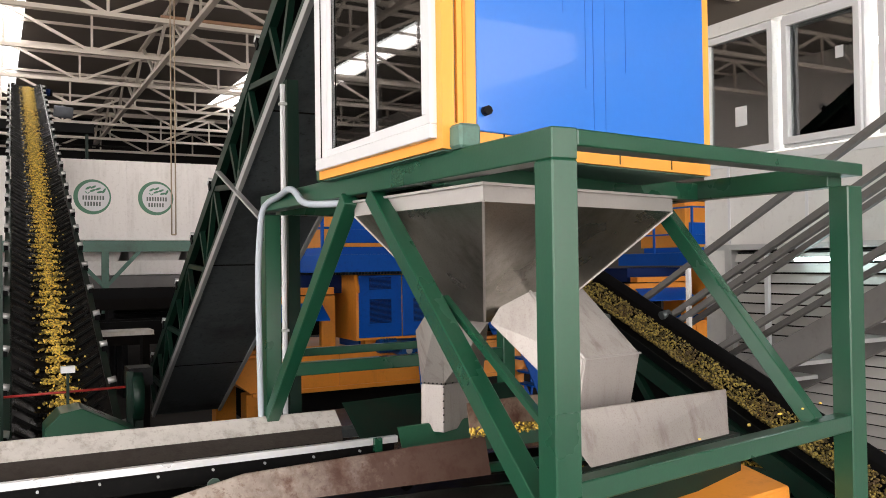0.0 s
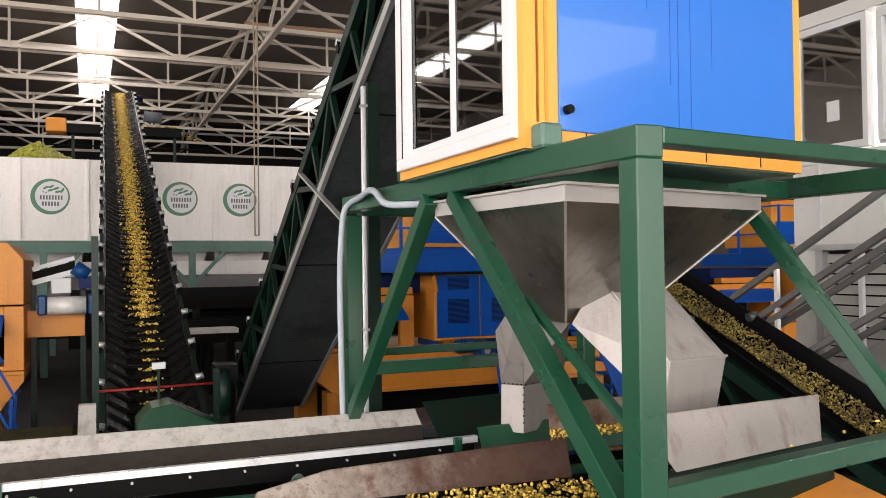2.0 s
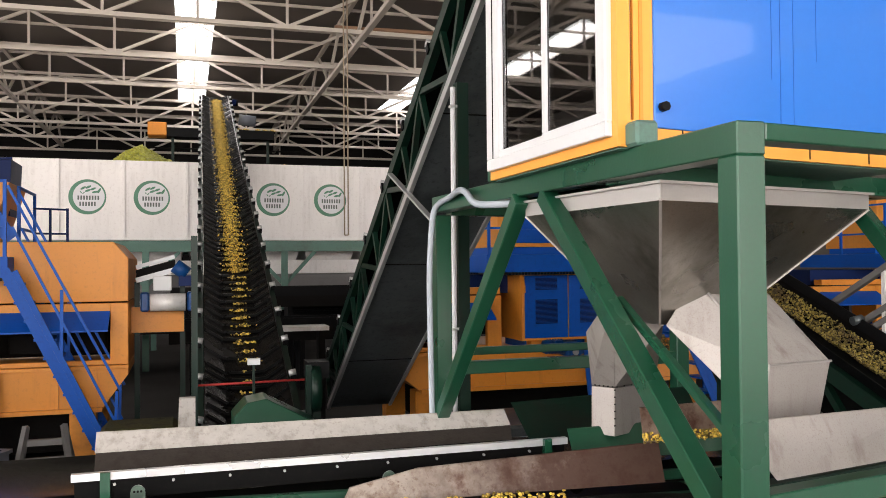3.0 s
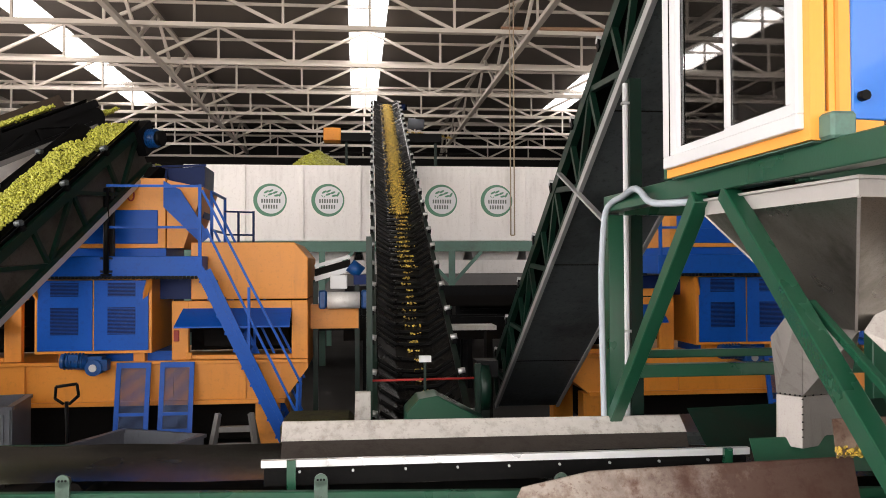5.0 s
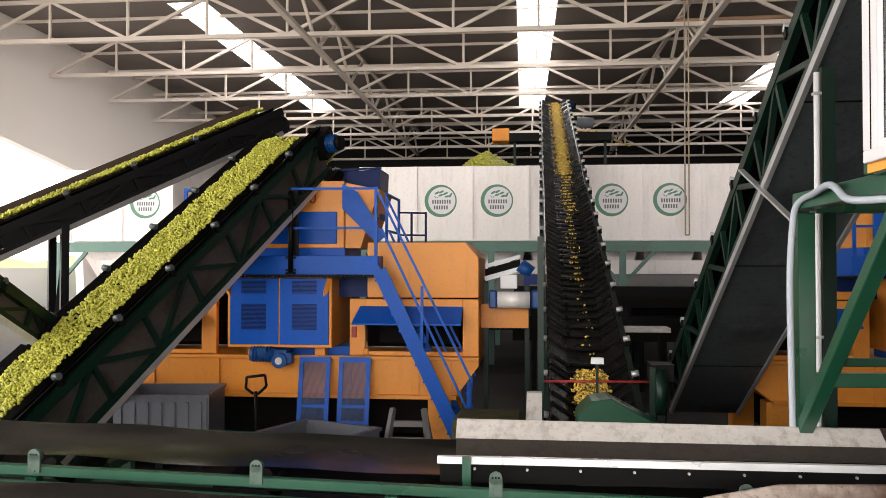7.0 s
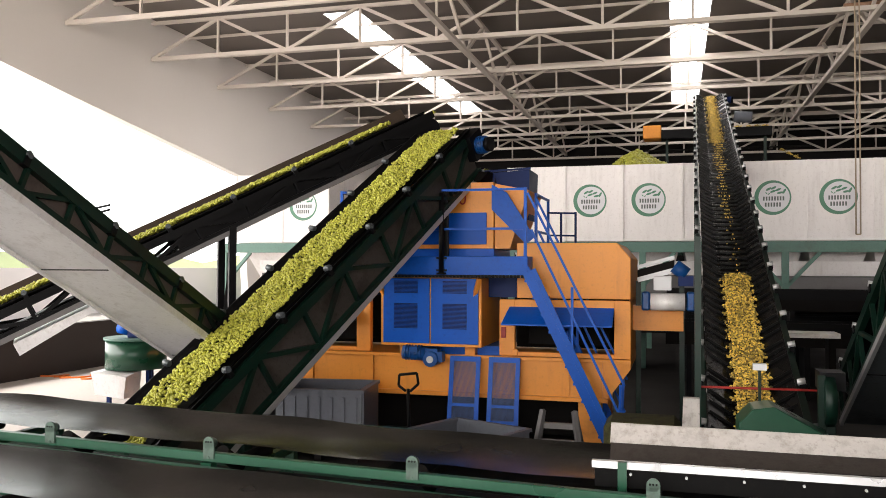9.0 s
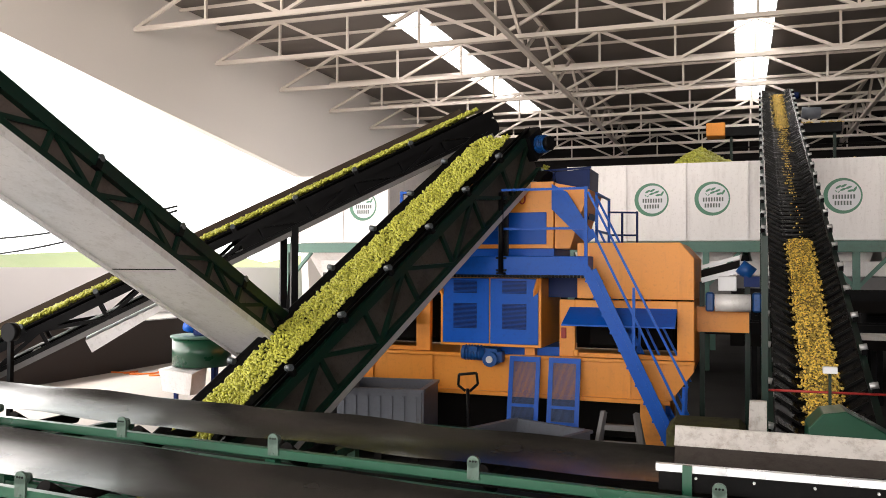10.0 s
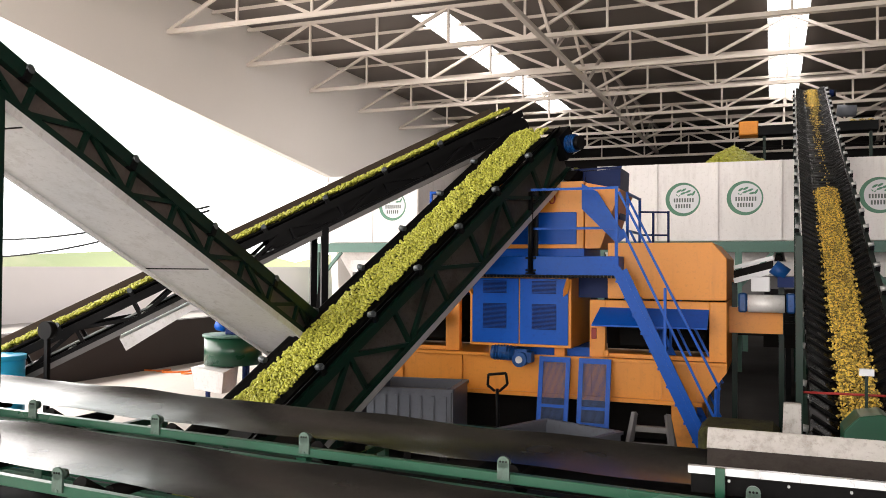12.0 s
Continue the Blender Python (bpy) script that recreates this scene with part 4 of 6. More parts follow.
far_belt = transfer_belt("transfer_conveyor", "horizontal transfer conveyor with wide black belt and green rails", 4.92, 5.66, -14.0, 4.6, 4.62, RUBBER_SHINY, belt_height, (-0.222, -1.565, -2.88, -4.05))
near_belt = transfer_belt("transfer_conveyor", "horizontal transfer conveyor with wide black belt and green rails", 3.70, 4.40, -14.0, 5.9, 3.46, RUBBER_SHINY, near_height, (0.1, -1.2, -2.45, -3.71))


def skirts():
    # far skirt of the far belt: pale plate over a dirty strip
    t = thing("belt_skirt", "pale steel skirt plate with a dirty lower strip beside the belt", "skirt")
    bm = bm_new()
    slab(bm, [(-0.515, 5.50, 1.468), (2.205, 5.50, 1.464), (2.195, 5.60, 1.558), (-0.515, 5.60, 1.574)], 0.012, (0, 1, 0.3))
    part("plate", bm, CONCRETE, t, "pale stained plate")
    bm = bm_new()
    slab(bm, [(-0.505, 5.36, 1.39), (2.16, 5.36, 1.395), (2.20, 5.495, 1.461), (-0.51, 5.495, 1.465)], 0.012, (0, 1, 0.6))
    part("lower_strip", bm, SKIRTDIRT, t, "brown dirty strip")
    # near skirt of the far belt: aluminium angle over black rubber
    t = thing("belt_skirt", "bright aluminium angle with a black rubber lip beside the belt", "skirt")
    bm = bm_new()
    box(bm, -0.565, 2.31, 4.80, 4.84, 1.466, 1.506)
    part("angle", bm, BRIGHT, t, "bright aluminium angle")
    bm = bm_new()
    box(bm, -0.55, 2.29, 4.81, 4.83, 1.36, 1.463)
    part("rubber_lip", bm, RUBBER, t)
    x = -0.35
    while x < 2.2:
        bm = bm_new()
        tube(bm, (x, 4.795, 1.440), (x, 4.812, 1.440), 0.0075, 8)
        part("bolt", bm, GALV, t)
        x += 0.3
    for x in (-0.42, 2.14):
        bm = bm_new()
        box(bm, x, x + 0.05, 4.77, 4.80, 1.30, 1.51)
        part("clamp", bm, GREEN, t)
    # green hoods that go on under the frame
    t = thing("belt_hood", "green sheet-metal hood over the transfer belt", "hood")
    bm = bm_new()
    slab(bm, [(2.30, 5.36, 1.36), (3.7, 5.36, 1.36), (3.7, 5.60, 1.64), (2.25, 5.60, 1.60)], 0.012, (0, 1, 0.6))
    part("far_plate", bm, GREEN_DARK, t)
    bm = bm_new()
    slab(bm, [(2.33, 4.74, 1.36), (3.6, 4.74, 1.36), (3.6, 4.84, 1.56), (2.33, 4.84, 1.545)], 0.012, (0, 1, 0.6))
    part("near_plate", bm, GREEN, t)
    # rusty guard behind the near belt
    t = thing("belt_guard", "rusty steel guard plate along the near belt", "guard")
    bm = bm_new()
    slab(bm, [(0.80, 4.39, 1.33), (2.75, 4.39, 1.29), (2.75, 4.46, 1.515), (1.24, 4.46, 1.475), (0.85, 4.42, 1.41)], 0.012, (0, 1, 0.3))
    part("plate", bm, GUARD, t)
    bm = bm_new()
    slab(bm, [(2.487, 4.18, 1.585), (3.3, 4.18, 1.60), (3.3, 4.22, 1.79), (2.489, 4.22, 1.775)], 0.01, (0, 1, 0.2))
    part("end_plate", bm, RUSTY, t)
    # pale guard plate at the near side under the chute
    t = thing("splash_plate", "pale stained steel splash plate under the discharge chute", "plate")
    bm = bm_new()
    slab(bm, [(2.351, 2.90, 1.696), (3.428, 3.12, 1.688), (3.50, 3.20, 1.901), (2.356, 3.0, 1.927), (2.299, 2.93, 1.777)], 0.01, (0, 1, 0.2))
    part("plate", bm, PLATE, t, "pale sheet with stains")
    bm = bm_new()
    hexa(bm, [(2.36, 2.96, 1.42), (3.6, 3.20, 1.42), (3.6, 3.28, 1.42), (2.36, 3.04, 1.42), (2.36, 2.96, 1.66), (3.6, 3.20, 1.66), (3.6, 3.28, 1.66), (2.36, 3.04, 1.66)])
    part("rail", bm, GREEN_DARK, t)
    t = thing("gearbox_cover", "orange sheet-metal cover under the frame", "cover")
    bm = bm_new()
    hexa(bm, [(2.7, 2.95, 0.9), (3.72, 2.95, 0.9), (3.72, 3.36, 0.9), (2.7, 3.36, 0.9), (2.7, 2.95, 1.36), (3.68, 2.95, 1.42), (3.68, 3.36, 1.49), (2.7, 3.36, 1.43)])
    part("cover", bm, ORANGE, t, bevel=0.01)
    bm = bm_new()
    beam(bm, (3.2, 3.15, 0.02), (3.2, 3.15, 0.9), 0.12)
    part("leg", bm, GREEN_DARK, t)


skirts()


# ---- olive cleaning machines ----
def cleaning_machine(m):
    t = thing("cleaning_machine", "orange and blue olive cleaning machine with platform, railing and stairs", "machine", m, "cleaning machines")

    def add(name, mat, boxes, label="", bevel=0.006, parent=None):
        bm = bm_new()
        for b in boxes:
            box(bm, *b)
        return part(name, bm, mat, parent or t, label, bevel)

    def bars(name, mat, lines, w, parent=None, round_=False):
        out = []
        for p, q in lines:
            bm = bm_new()
            if round_:
                tube(bm, p, q, w / 2, 8)
            else:
                beam(bm, p, q, w)
            out.append(part(name, bm, mat, parent or t))
        return out

    # lower trough with tapered ends
    bm = bm_new()
    pr = [(-2.65, 1.33), (2.76, 1.33), (2.76, 1.22), (2.45, 0.80), (-2.25, 0.80), (-2.65, 1.1)]
    a = [bm.verts.new((x, 0.0, z)) for x, z in pr]
    b = [bm.verts.new((x, 2.4, z)) for x, z in pr]
    bm.faces.new(a)
    bm.faces.new(b[::-1])
    for k in range(len(pr)):
        bm.faces.new([a[k], b[k], b[(k + 1) % len(pr)], a[(k + 1) % len(pr)]])
    trough = part("trough", bm, ORANGE, t, "orange sheet-metal trough")
    add("lip", ORANGE, [(-2.66, 2.77, -0.05, 0.0, 1.30, 1.35)], parent=trough)
    add("lip", ORANGE, [(-2.25, 2.46, -0.05, 0.0, 0.76, 0.82)], parent=trough)
    for x in (-1.9, -0.95, 0.95, 1.9, 2.35):
        add("rib", ORANGE, [(x, x + 0.04, -0.03, 0.0, 0.82, 1.30)], parent=trough, bevel=0)
    for x in (-2.3, 2.05):
        add("leg", ORANGE, [(x, x + 0.32, 0.1, 0.4, 0.02, 0.78)])
        add("leg", ORANGE, [(x, x + 0.32, 1.9, 2.2, 0.02, 0.78)])
    # near-black block: the shade under the trough is put into its colour
    add("underframe", DARK, [(-1.9, 2.0, 0.7, 2.3, 0.15, 0.78)], "underframe, coloured near black for the shade below the trough", 0)
    # right and left body with an opening and a blue flap
    for x0, x1, sgn in ((0.95, 2.76, 1), (-2.65, -0.98, -1)):
        body = add("body_frame", ORANGE, [(x0, x0 + 0.22, 0.05, 0.15, 1.35, 2.14), (x1 - 0.22, x1, 0.05, 0.15, 1.35, 2.14), (x0 + 0.22, x1 - 0.22, 0.05, 0.15, 2.02, 2.14),
                                          (x0 + 0.22, x1 - 0.22, 0.05, 0.15, 1.35, 1.41)])
        # near-black back sheet and drum stand for the shade inside the body
        add("inner_wall", DARK, [(x0, x1, 1.4, 1.5, 1.35, 2.14)], "near-black sheet standing for the shade of the open interior", 0)
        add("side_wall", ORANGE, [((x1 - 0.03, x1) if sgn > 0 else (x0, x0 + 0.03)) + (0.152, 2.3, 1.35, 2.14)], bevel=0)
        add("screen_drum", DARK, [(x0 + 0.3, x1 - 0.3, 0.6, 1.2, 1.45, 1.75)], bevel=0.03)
        bm = bm_new()
        slab(bm, [(x0 + 0.15, 0.04, 2.02), (x1 - 0.22, 0.04, 2.02), (x1 - 0.22, -0.32, 1.80), (x0 + 0.10, -0.32, 1.80)], 0.02, (0, 0, 1))
        part("flap", bm, BLUE, t, "blue hinged flap, propped open")
        add("clip", ORANGE, [(x0 + 0.2, x0 + 0.27, 0.0, 0.05, 1.36, 1.45)], bevel=0.01)
    # hood over the right body, outer corner cut off
    bm = bm_new()
    pr = [(1.20, 2.16), (2.76, 2.16), (2.76, 2.72), (2.58, 2.93), (1.20, 2.93)]
    a = [bm.verts.new((x, 0.05, z)) for x, z in pr]
    b = [bm.verts.new((x, 2.2, z)) for x, z in pr]
    bm.faces.new(a)
    bm.faces.new(b[::-1])
    for k in range(len(pr)):
        bm.faces.new([a[k], b[k], b[(k + 1) % len(pr)], a[(k + 1) % len(pr)]])
    part("hood", bm, ORANGE, t, "orange hood", 0.008)
    add("blue_panel", BLUE_NAVY, [(0.72, 1.2, 0.3, 2.0, 2.16, 2.44)], bevel=0)
    add("blue_panel", BLUE_NAVY, [(-2.4, -0.72, 0.4, 2.0, 2.16, 2.44)], bevel=0)
    add("left_band", ORANGE, [(-2.4, -0.98, 0.1, 0.3, 2.16, 2.26)], bevel=0)
    # projecting blue cabinet
    cab = add("cabinet", ORANGE, [(-0.74, 0.74, -0.16, 1.15, 1.47, 2.44)], "orange cabinet frame")
    for x0, x1 in ((-0.70, -0.01), (0.01, 0.70)):
        door = add("cabinet_door", BLUE, [(x0, x1, -0.185, -0.162, 1.51, 2.43)], "blue cabinet door with mesh vents", parent=cab)
    for x in (-0.36, 0.36):
        for z0, z1 in ((1.72, 2.08), (2.22, 2.40)):
            bm = bm_new()
            count = round((z1 - z0) / 0.018)
            for i in range(count):
                zz = z0 + (z1 - z0) * i / count
                box(bm, x - 0.175, x + 0.175, -0.196, -0.187, zz, zz + 0.012)
            part("vent", bm, BLUE_NAVY, cab)
    add("blue_chute", BLUE, [(-0.55, 0.95, 0.2, 1.0, 1.30, 1.46)], bevel=0)
    bars("strut", ORANGE, [((0.60, -0.1, 2.1), (0.74, -0.3, 2.44)), ((-0.66, -0.1, 2.1), (-0.80, -0.3, 2.44))], 0.05)
    add("column", ORANGE, [(-0.52, -0.28, 0.05, 0.3, 1.33, 1.47)])
    add("column", ORANGE, [(0.45, 0.6, 0.05, 0.3, 1.33, 1.47)])
    # motor under the cabinet
    bm = bm_new()
    tube(bm, (-0.40, -0.16, 1.38), (-0.06, -0.16, 1.36), 0.10, 14)
    for k in range(6):
        tube(bm, (-0.36 + 0.045 * k, -0.16, 1.378), (-0.345 + 0.045 * k, -0.16, 1.377), 0.112, 14)
    box(bm, -0.27, -0.15, -0.30, -0.24, 1.40, 1.47)
    mo = part("motor", bm, MOTOR, t, "dark blue drive motor with cooling fins")
    bm = bm_new()
    box(bm, -0.08, 0.12, -0.22, -0.02, 1.24, 1.44)
    tube(bm, (0.04, -0.32, 1.30), (0.04, -0.02, 1.30), 0.105, 14)
    box(bm, 0.12, 0.2, -0.26, -0.1, 1.26, 1.40)
    part("gearbox", bm, MOTOR, mo)
    bm = bm_new()
    tube(bm, (0.04, -0.335, 1.30), (0.04, -0.32, 1.30), 0.05, 12)
    part("gearbox_cap", bm, GALV, mo)
    # two leaning screens
    for x in (0.28, 0.84):
        bm = bm_new()
        for q in ((0, 0.06, 0, 0.92), (0.38, 0.44, 0, 0.92), (0.06, 0.38, 0, 0.07), (0.06, 0.38, 0.85, 0.92), (0.06, 0.38, 0.24, 0.28)):
            hexa(bm, [(x + q[0], -0.30 + q[2] * 0.2, 0.42 + q[2]), (x + q[1], -0.30 + q[2] * 0.2, 0.42 + q[2]), (x + q[1], -0.27 + q[2] * 0.2, 0.42 + q[2]), (x + q[0], -0.27 + q[2] * 0.2, 0.42 + q[2]),
                      (x + q[0], -0.30 + q[3] * 0.2, 0.42 + q[3]), (x + q[1], -0.30 + q[3] * 0.2, 0.42 + q[3]), (x + q[1], -0.27 + q[3] * 0.2, 0.42 + q[3]), (x + q[0], -0.27 + q[3] * 0.2, 0.42 + q[3])])
        sc = part("screen", bm, BLUE, t, "blue framed sieve screen leaning on the trough")
        bm = bm_new()
        for i in range(26):
            xx = x + 0.066 + i * 0.0122
            beam(bm, (xx, -0.28, 0.47), (xx, -0.115, 1.30), 0.0055)
        part("mesh", bm, MESH, sc)
    # platform with railing
    pf = add("platform", BLUE, [(-1.35, 1.42, -0.35, 1.9, 2.48, 2.74)], "blue steel platform")
    bm = bm_new()
    x = -1.32
    while x < 1.4:
        box(bm, x, x + 0.035, -0.37, -0.345, 2.445, 2.485)
        x += 0.05
    tagged(part("grating_edge", bm, BLACK, pf), kind="stuff")
    posts = [(-1.3, -0.3), (1.38, -0.3), (1.38, 0.6), (1.38, 1.8), (-1.3, 0.8), (-1.3, 1.8)]
    for x, y in posts:
        bars("railing_post", BLUE, [((x, y, 2.63), (x, y, 3.68))], 0.04)
    for z in (3.12, 3.66):
        bars("handrail", BLUE, [((-1.3, -0.3, z), (1.38, -0.3, z)), ((-1.3, -0.3, z), (-1.3, 1.8, z)), ((1.38, 0.55, z), (1.38, 1.8, z))], 0.032)
    for z in (3.10, 3.46):
        bars("handrail", BLUE_NAVY, [((1.38, 1.75, z), (1.80, 1.95, z))], 0.028)
    bars("railing_post", BLUE_NAVY, [((1.80, 1.95, 2.74), (1.80, 1.95, 3.48)), ((1.58, 1.85, 2.74), (1.58, 1.85, 3.46))], 0.035)
    # dark standpipe clamped to the platform's front edge
    bm = bm_new()
    tube(bm, (0.22, -0.39, 2.50), (0.22, -0.39, 3.62), 0.036, 12)
    for z in (2.53, 2.70):
        box(bm, 0.15, 0.29, -0.40, -0.352, z, z + 0.03)
    tube(bm, (0.22, -0.39, 2.49), (0.22, -0.39, 2.515), 0.07, 12)
    part("standpipe", bm, BLACK, t, "black steel standpipe")
    # upper feed box
    up = add("feed_box", ORANGE, [(-0.95, 0.82, 0.25, 1.6, 2.86, 3.82)], "orange feed box")
    add("blue_panel", BLUE, [(-0.85, 0.72, 0.225, 0.25, 2.92, 3.38)], parent=up, bevel=0.008)
    add("plinth", BLUE, [(-0.95, 0.82, 0.3, 1.5, 2.75, 2.86)], bevel=0)
    bm = bm_new()
    hexa(bm, [(0.83, 0.3, 2.86), (1.05, 0.3, 2.86), (1.05, 1.5, 2.86), (0.83, 1.5, 2.86), (0.83, 0.3, 3.8), (1.32, 0.3, 3.7), (1.32, 1.5, 3.7), (0.83, 1.5, 3.8)])
    part("side_chute", bm, ORANGE, t)
    bm = bm_new()
    slab(bm, [(0.80, 0.24, 3.78), (1.02, 0.24, 3.66), (1.42, 0.24, 3.02), (1.30, 0.24, 2.92), (0.80, 0.24, 3.42)], 0.03, (0, -1, 0))
    part("stay", bm, BLUE, t, "broad blue stay plate")
    bm = bm_new()
    hexa(bm, [(0.84, 0.9, 3.4), (1.22, 0.9, 3.3), (1.22, 1.6, 3.3), (0.84, 1.6, 3.4), (0.70, 0.85, 4.02), (1.24, 0.85, 4.06), (1.24, 1.65, 4.06), (0.70, 1.65, 4.02)])
    for a, b in (((-0.5, 0.83, 4.0), (1.26, 0.83, 4.07)), ((0.70, 0.83, 4.02), (0.70, 0.83, 3.82))):
        beam(bm, a, b, 0.03)
    part("funnel", bm, BLUE_NAVY, t, "navy funnel")
    bm = bm_new()
    hexa(bm, [(-0.5, 0.3, 3.84), (0.6, 0.3, 3.84), (0.6, 0.9, 3.84), (-0.5, 0.9, 3.84), (-0.3, 0.45, 4.0), (0.7, 0.45, 4.0), (0.7, 0.9, 4.0), (-0.3, 0.9, 4.0)])
    part("cover", bm, DARK, t)
    # stairs to the right
    n = 11
    xa, za, xb, zb = 1.42, 2.60, 2.62, 0.10
    for y in (-0.36, 0.28):
        bars("stringer", BLUE, [((xa, y, za), (xb, y, zb))], 0.04)
        bm = bm_new()
        beam(bm, (xa + 0.02, y, za - 0.06), (xb + 0.02, y, zb - 0.06), 0.03, 0.19)
        part("stringer", bm, BLUE, t)
    for k in range(n):
        f = (k + 0.6) / n
        x, z = xa + (xb - xa) * f, za + (zb - za) * f
        add("tread", BLUE, [(x - 0.11, x + 0.07, -0.342, 0.262, z - 0.075, z - 0.045)], bevel=0)
    for y in (-0.36, 0.28):
        bars("handrail", BLUE, [((xa, y, za + 1.0), (xb + 0.08, y, zb + 0.95)), ((xa + 0.05, y, za + 0.5), (xb + 0.05, y, zb + 0.5))], 0.03)
        bars("railing_post", BLUE, [((xa + 0.5 * (xb - xa), y, za + 0.5 * (zb - za)), (xa + 0.5 * (xb - xa), y, za + 0.5 * (zb - za) + 0.98)),
                                    ((xb, y, zb), (xb + 0.03, y, zb + 0.96))], 0.035)
    # fire extinguisher box and cable
    add("switch", RED, [(0.98, 1.05, 0.02, 0.05, 1.60, 1.75)], "small red switch box")
    # number on the feed box
    cu = bpy.data.curves.new("number", "FONT")
    cu.body, cu.size, cu.extrude = "50", 0.24, 0.002
    cu.materials.append(RED)
    no = new("number", cu)
    no.parent = t
    no.matrix_basis = pose(0.18, 0.246, 3.50, 90, 0, 0)
    tagged(no, "red painted number")
    return t


machine = cleaning_machine(pose(-3.45, 11.5, 0))
copy_thing(machine, pose(5.47, 11.5, 0))
copy_thing(machine, pose(13.7, 12.6, 0))


def discharge_unit():
    t = thing("discharge_conveyor", "short stainless discharge conveyor with blue motors beside the machine", "conveyor", pose(-0.62, 12.0, 0))
    bm = bm_new()
    hexa(bm, [(0, 0, 2.38), (0.5, 0, 2.52), (0.5, 0.5, 2.52), (0, 0.5, 2.38), (0, 0, 2.56), (0.5, 0, 2.70), (0.5, 0.5, 2.70), (0, 0.5, 2.56)])
    part("trough", bm, DARK, t)
    bm = bm_new()
    beam(bm, (0, -0.012, 2.42), (0.5, -0.012, 2.56), 0.02, 0.07)
    part("edge", bm, WHITE, t)
    bm = bm_new()
    beam(bm, (0, -0.01, 2.60), (0.5, -0.01, 2.74), 0.02, 0.05)
    part("edge", bm, WHITE, t)
    bm = bm_new()
    box(bm, 0.22, 0.46, -0.08, 0.1, 2.28, 2.48)
    part("gear_case", bm, WHITE, t, bevel=0.01)
    bm = bm_new()
    tube(bm, (0.5, 0, 2.62), (0.66, 0, 2.50), 0.10, 14)
    mo = part("motor", bm, MOTOR, t, "blue motor")
    bm = bm_new()
    box(bm, 0.55, 0.75, -0.08, 0.1, 2.34, 2.48)
    part("gearbox", bm, BLUE_NAVY, mo)
    bm = bm_new()
    tube(bm, (0.18, -0.05, 2.12), (0.64, -0.05, 2.12), 0.12, 18)
    part("roller", bm, LIGHTPLATE, t, "bright steel roller")
    for x in (0.06, 0.66):
        bm = bm_new()
        box(bm, x, x + 0.11, -0.12, 0.08, 2.0, 2.26)
        part("bearing", bm, MOTOR, t, bevel=0.02)
    bm = bm_new()
    box(bm, -0.12, 0.62, 0.2, 0.6, 1.70, 2.05)
    part("tray", bm, ORANGE, t)
    for x in (0.0, 0.6):
        bm = bm_new()
        beam(bm, (x, 0.3, 0.02), (x, 0.3, 2.4), 0.07)
        part("leg", bm, GREEN_DARK, t)


discharge_unit()


def shade_masses():
    """Dark masses in conveyor form, added to deepen the shade under the storage hoppers."""
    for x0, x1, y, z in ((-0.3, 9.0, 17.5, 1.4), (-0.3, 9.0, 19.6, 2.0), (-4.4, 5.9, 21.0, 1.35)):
        t = thing("collecting_conveyor", "dark conveyor-like mass added for the shade under the storage hoppers", "conveyor", pose(0, y, 0), "collecting conveyors")
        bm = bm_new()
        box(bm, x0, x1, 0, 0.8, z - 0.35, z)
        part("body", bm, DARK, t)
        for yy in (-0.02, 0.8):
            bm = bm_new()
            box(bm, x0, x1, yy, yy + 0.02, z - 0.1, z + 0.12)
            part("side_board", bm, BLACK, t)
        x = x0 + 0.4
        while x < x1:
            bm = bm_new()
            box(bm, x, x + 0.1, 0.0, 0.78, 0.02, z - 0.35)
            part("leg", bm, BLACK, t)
            x += 2.2


shade_masses()


# ---- base of the feed conveyor ----
HUMUS = material("damp_leaf_litter", (0.06, 0.058, 0.017), 0.9, 0, 0.5, 9.0, 0.4, 60, (0.015, 0.012, 0.008), 0.5)


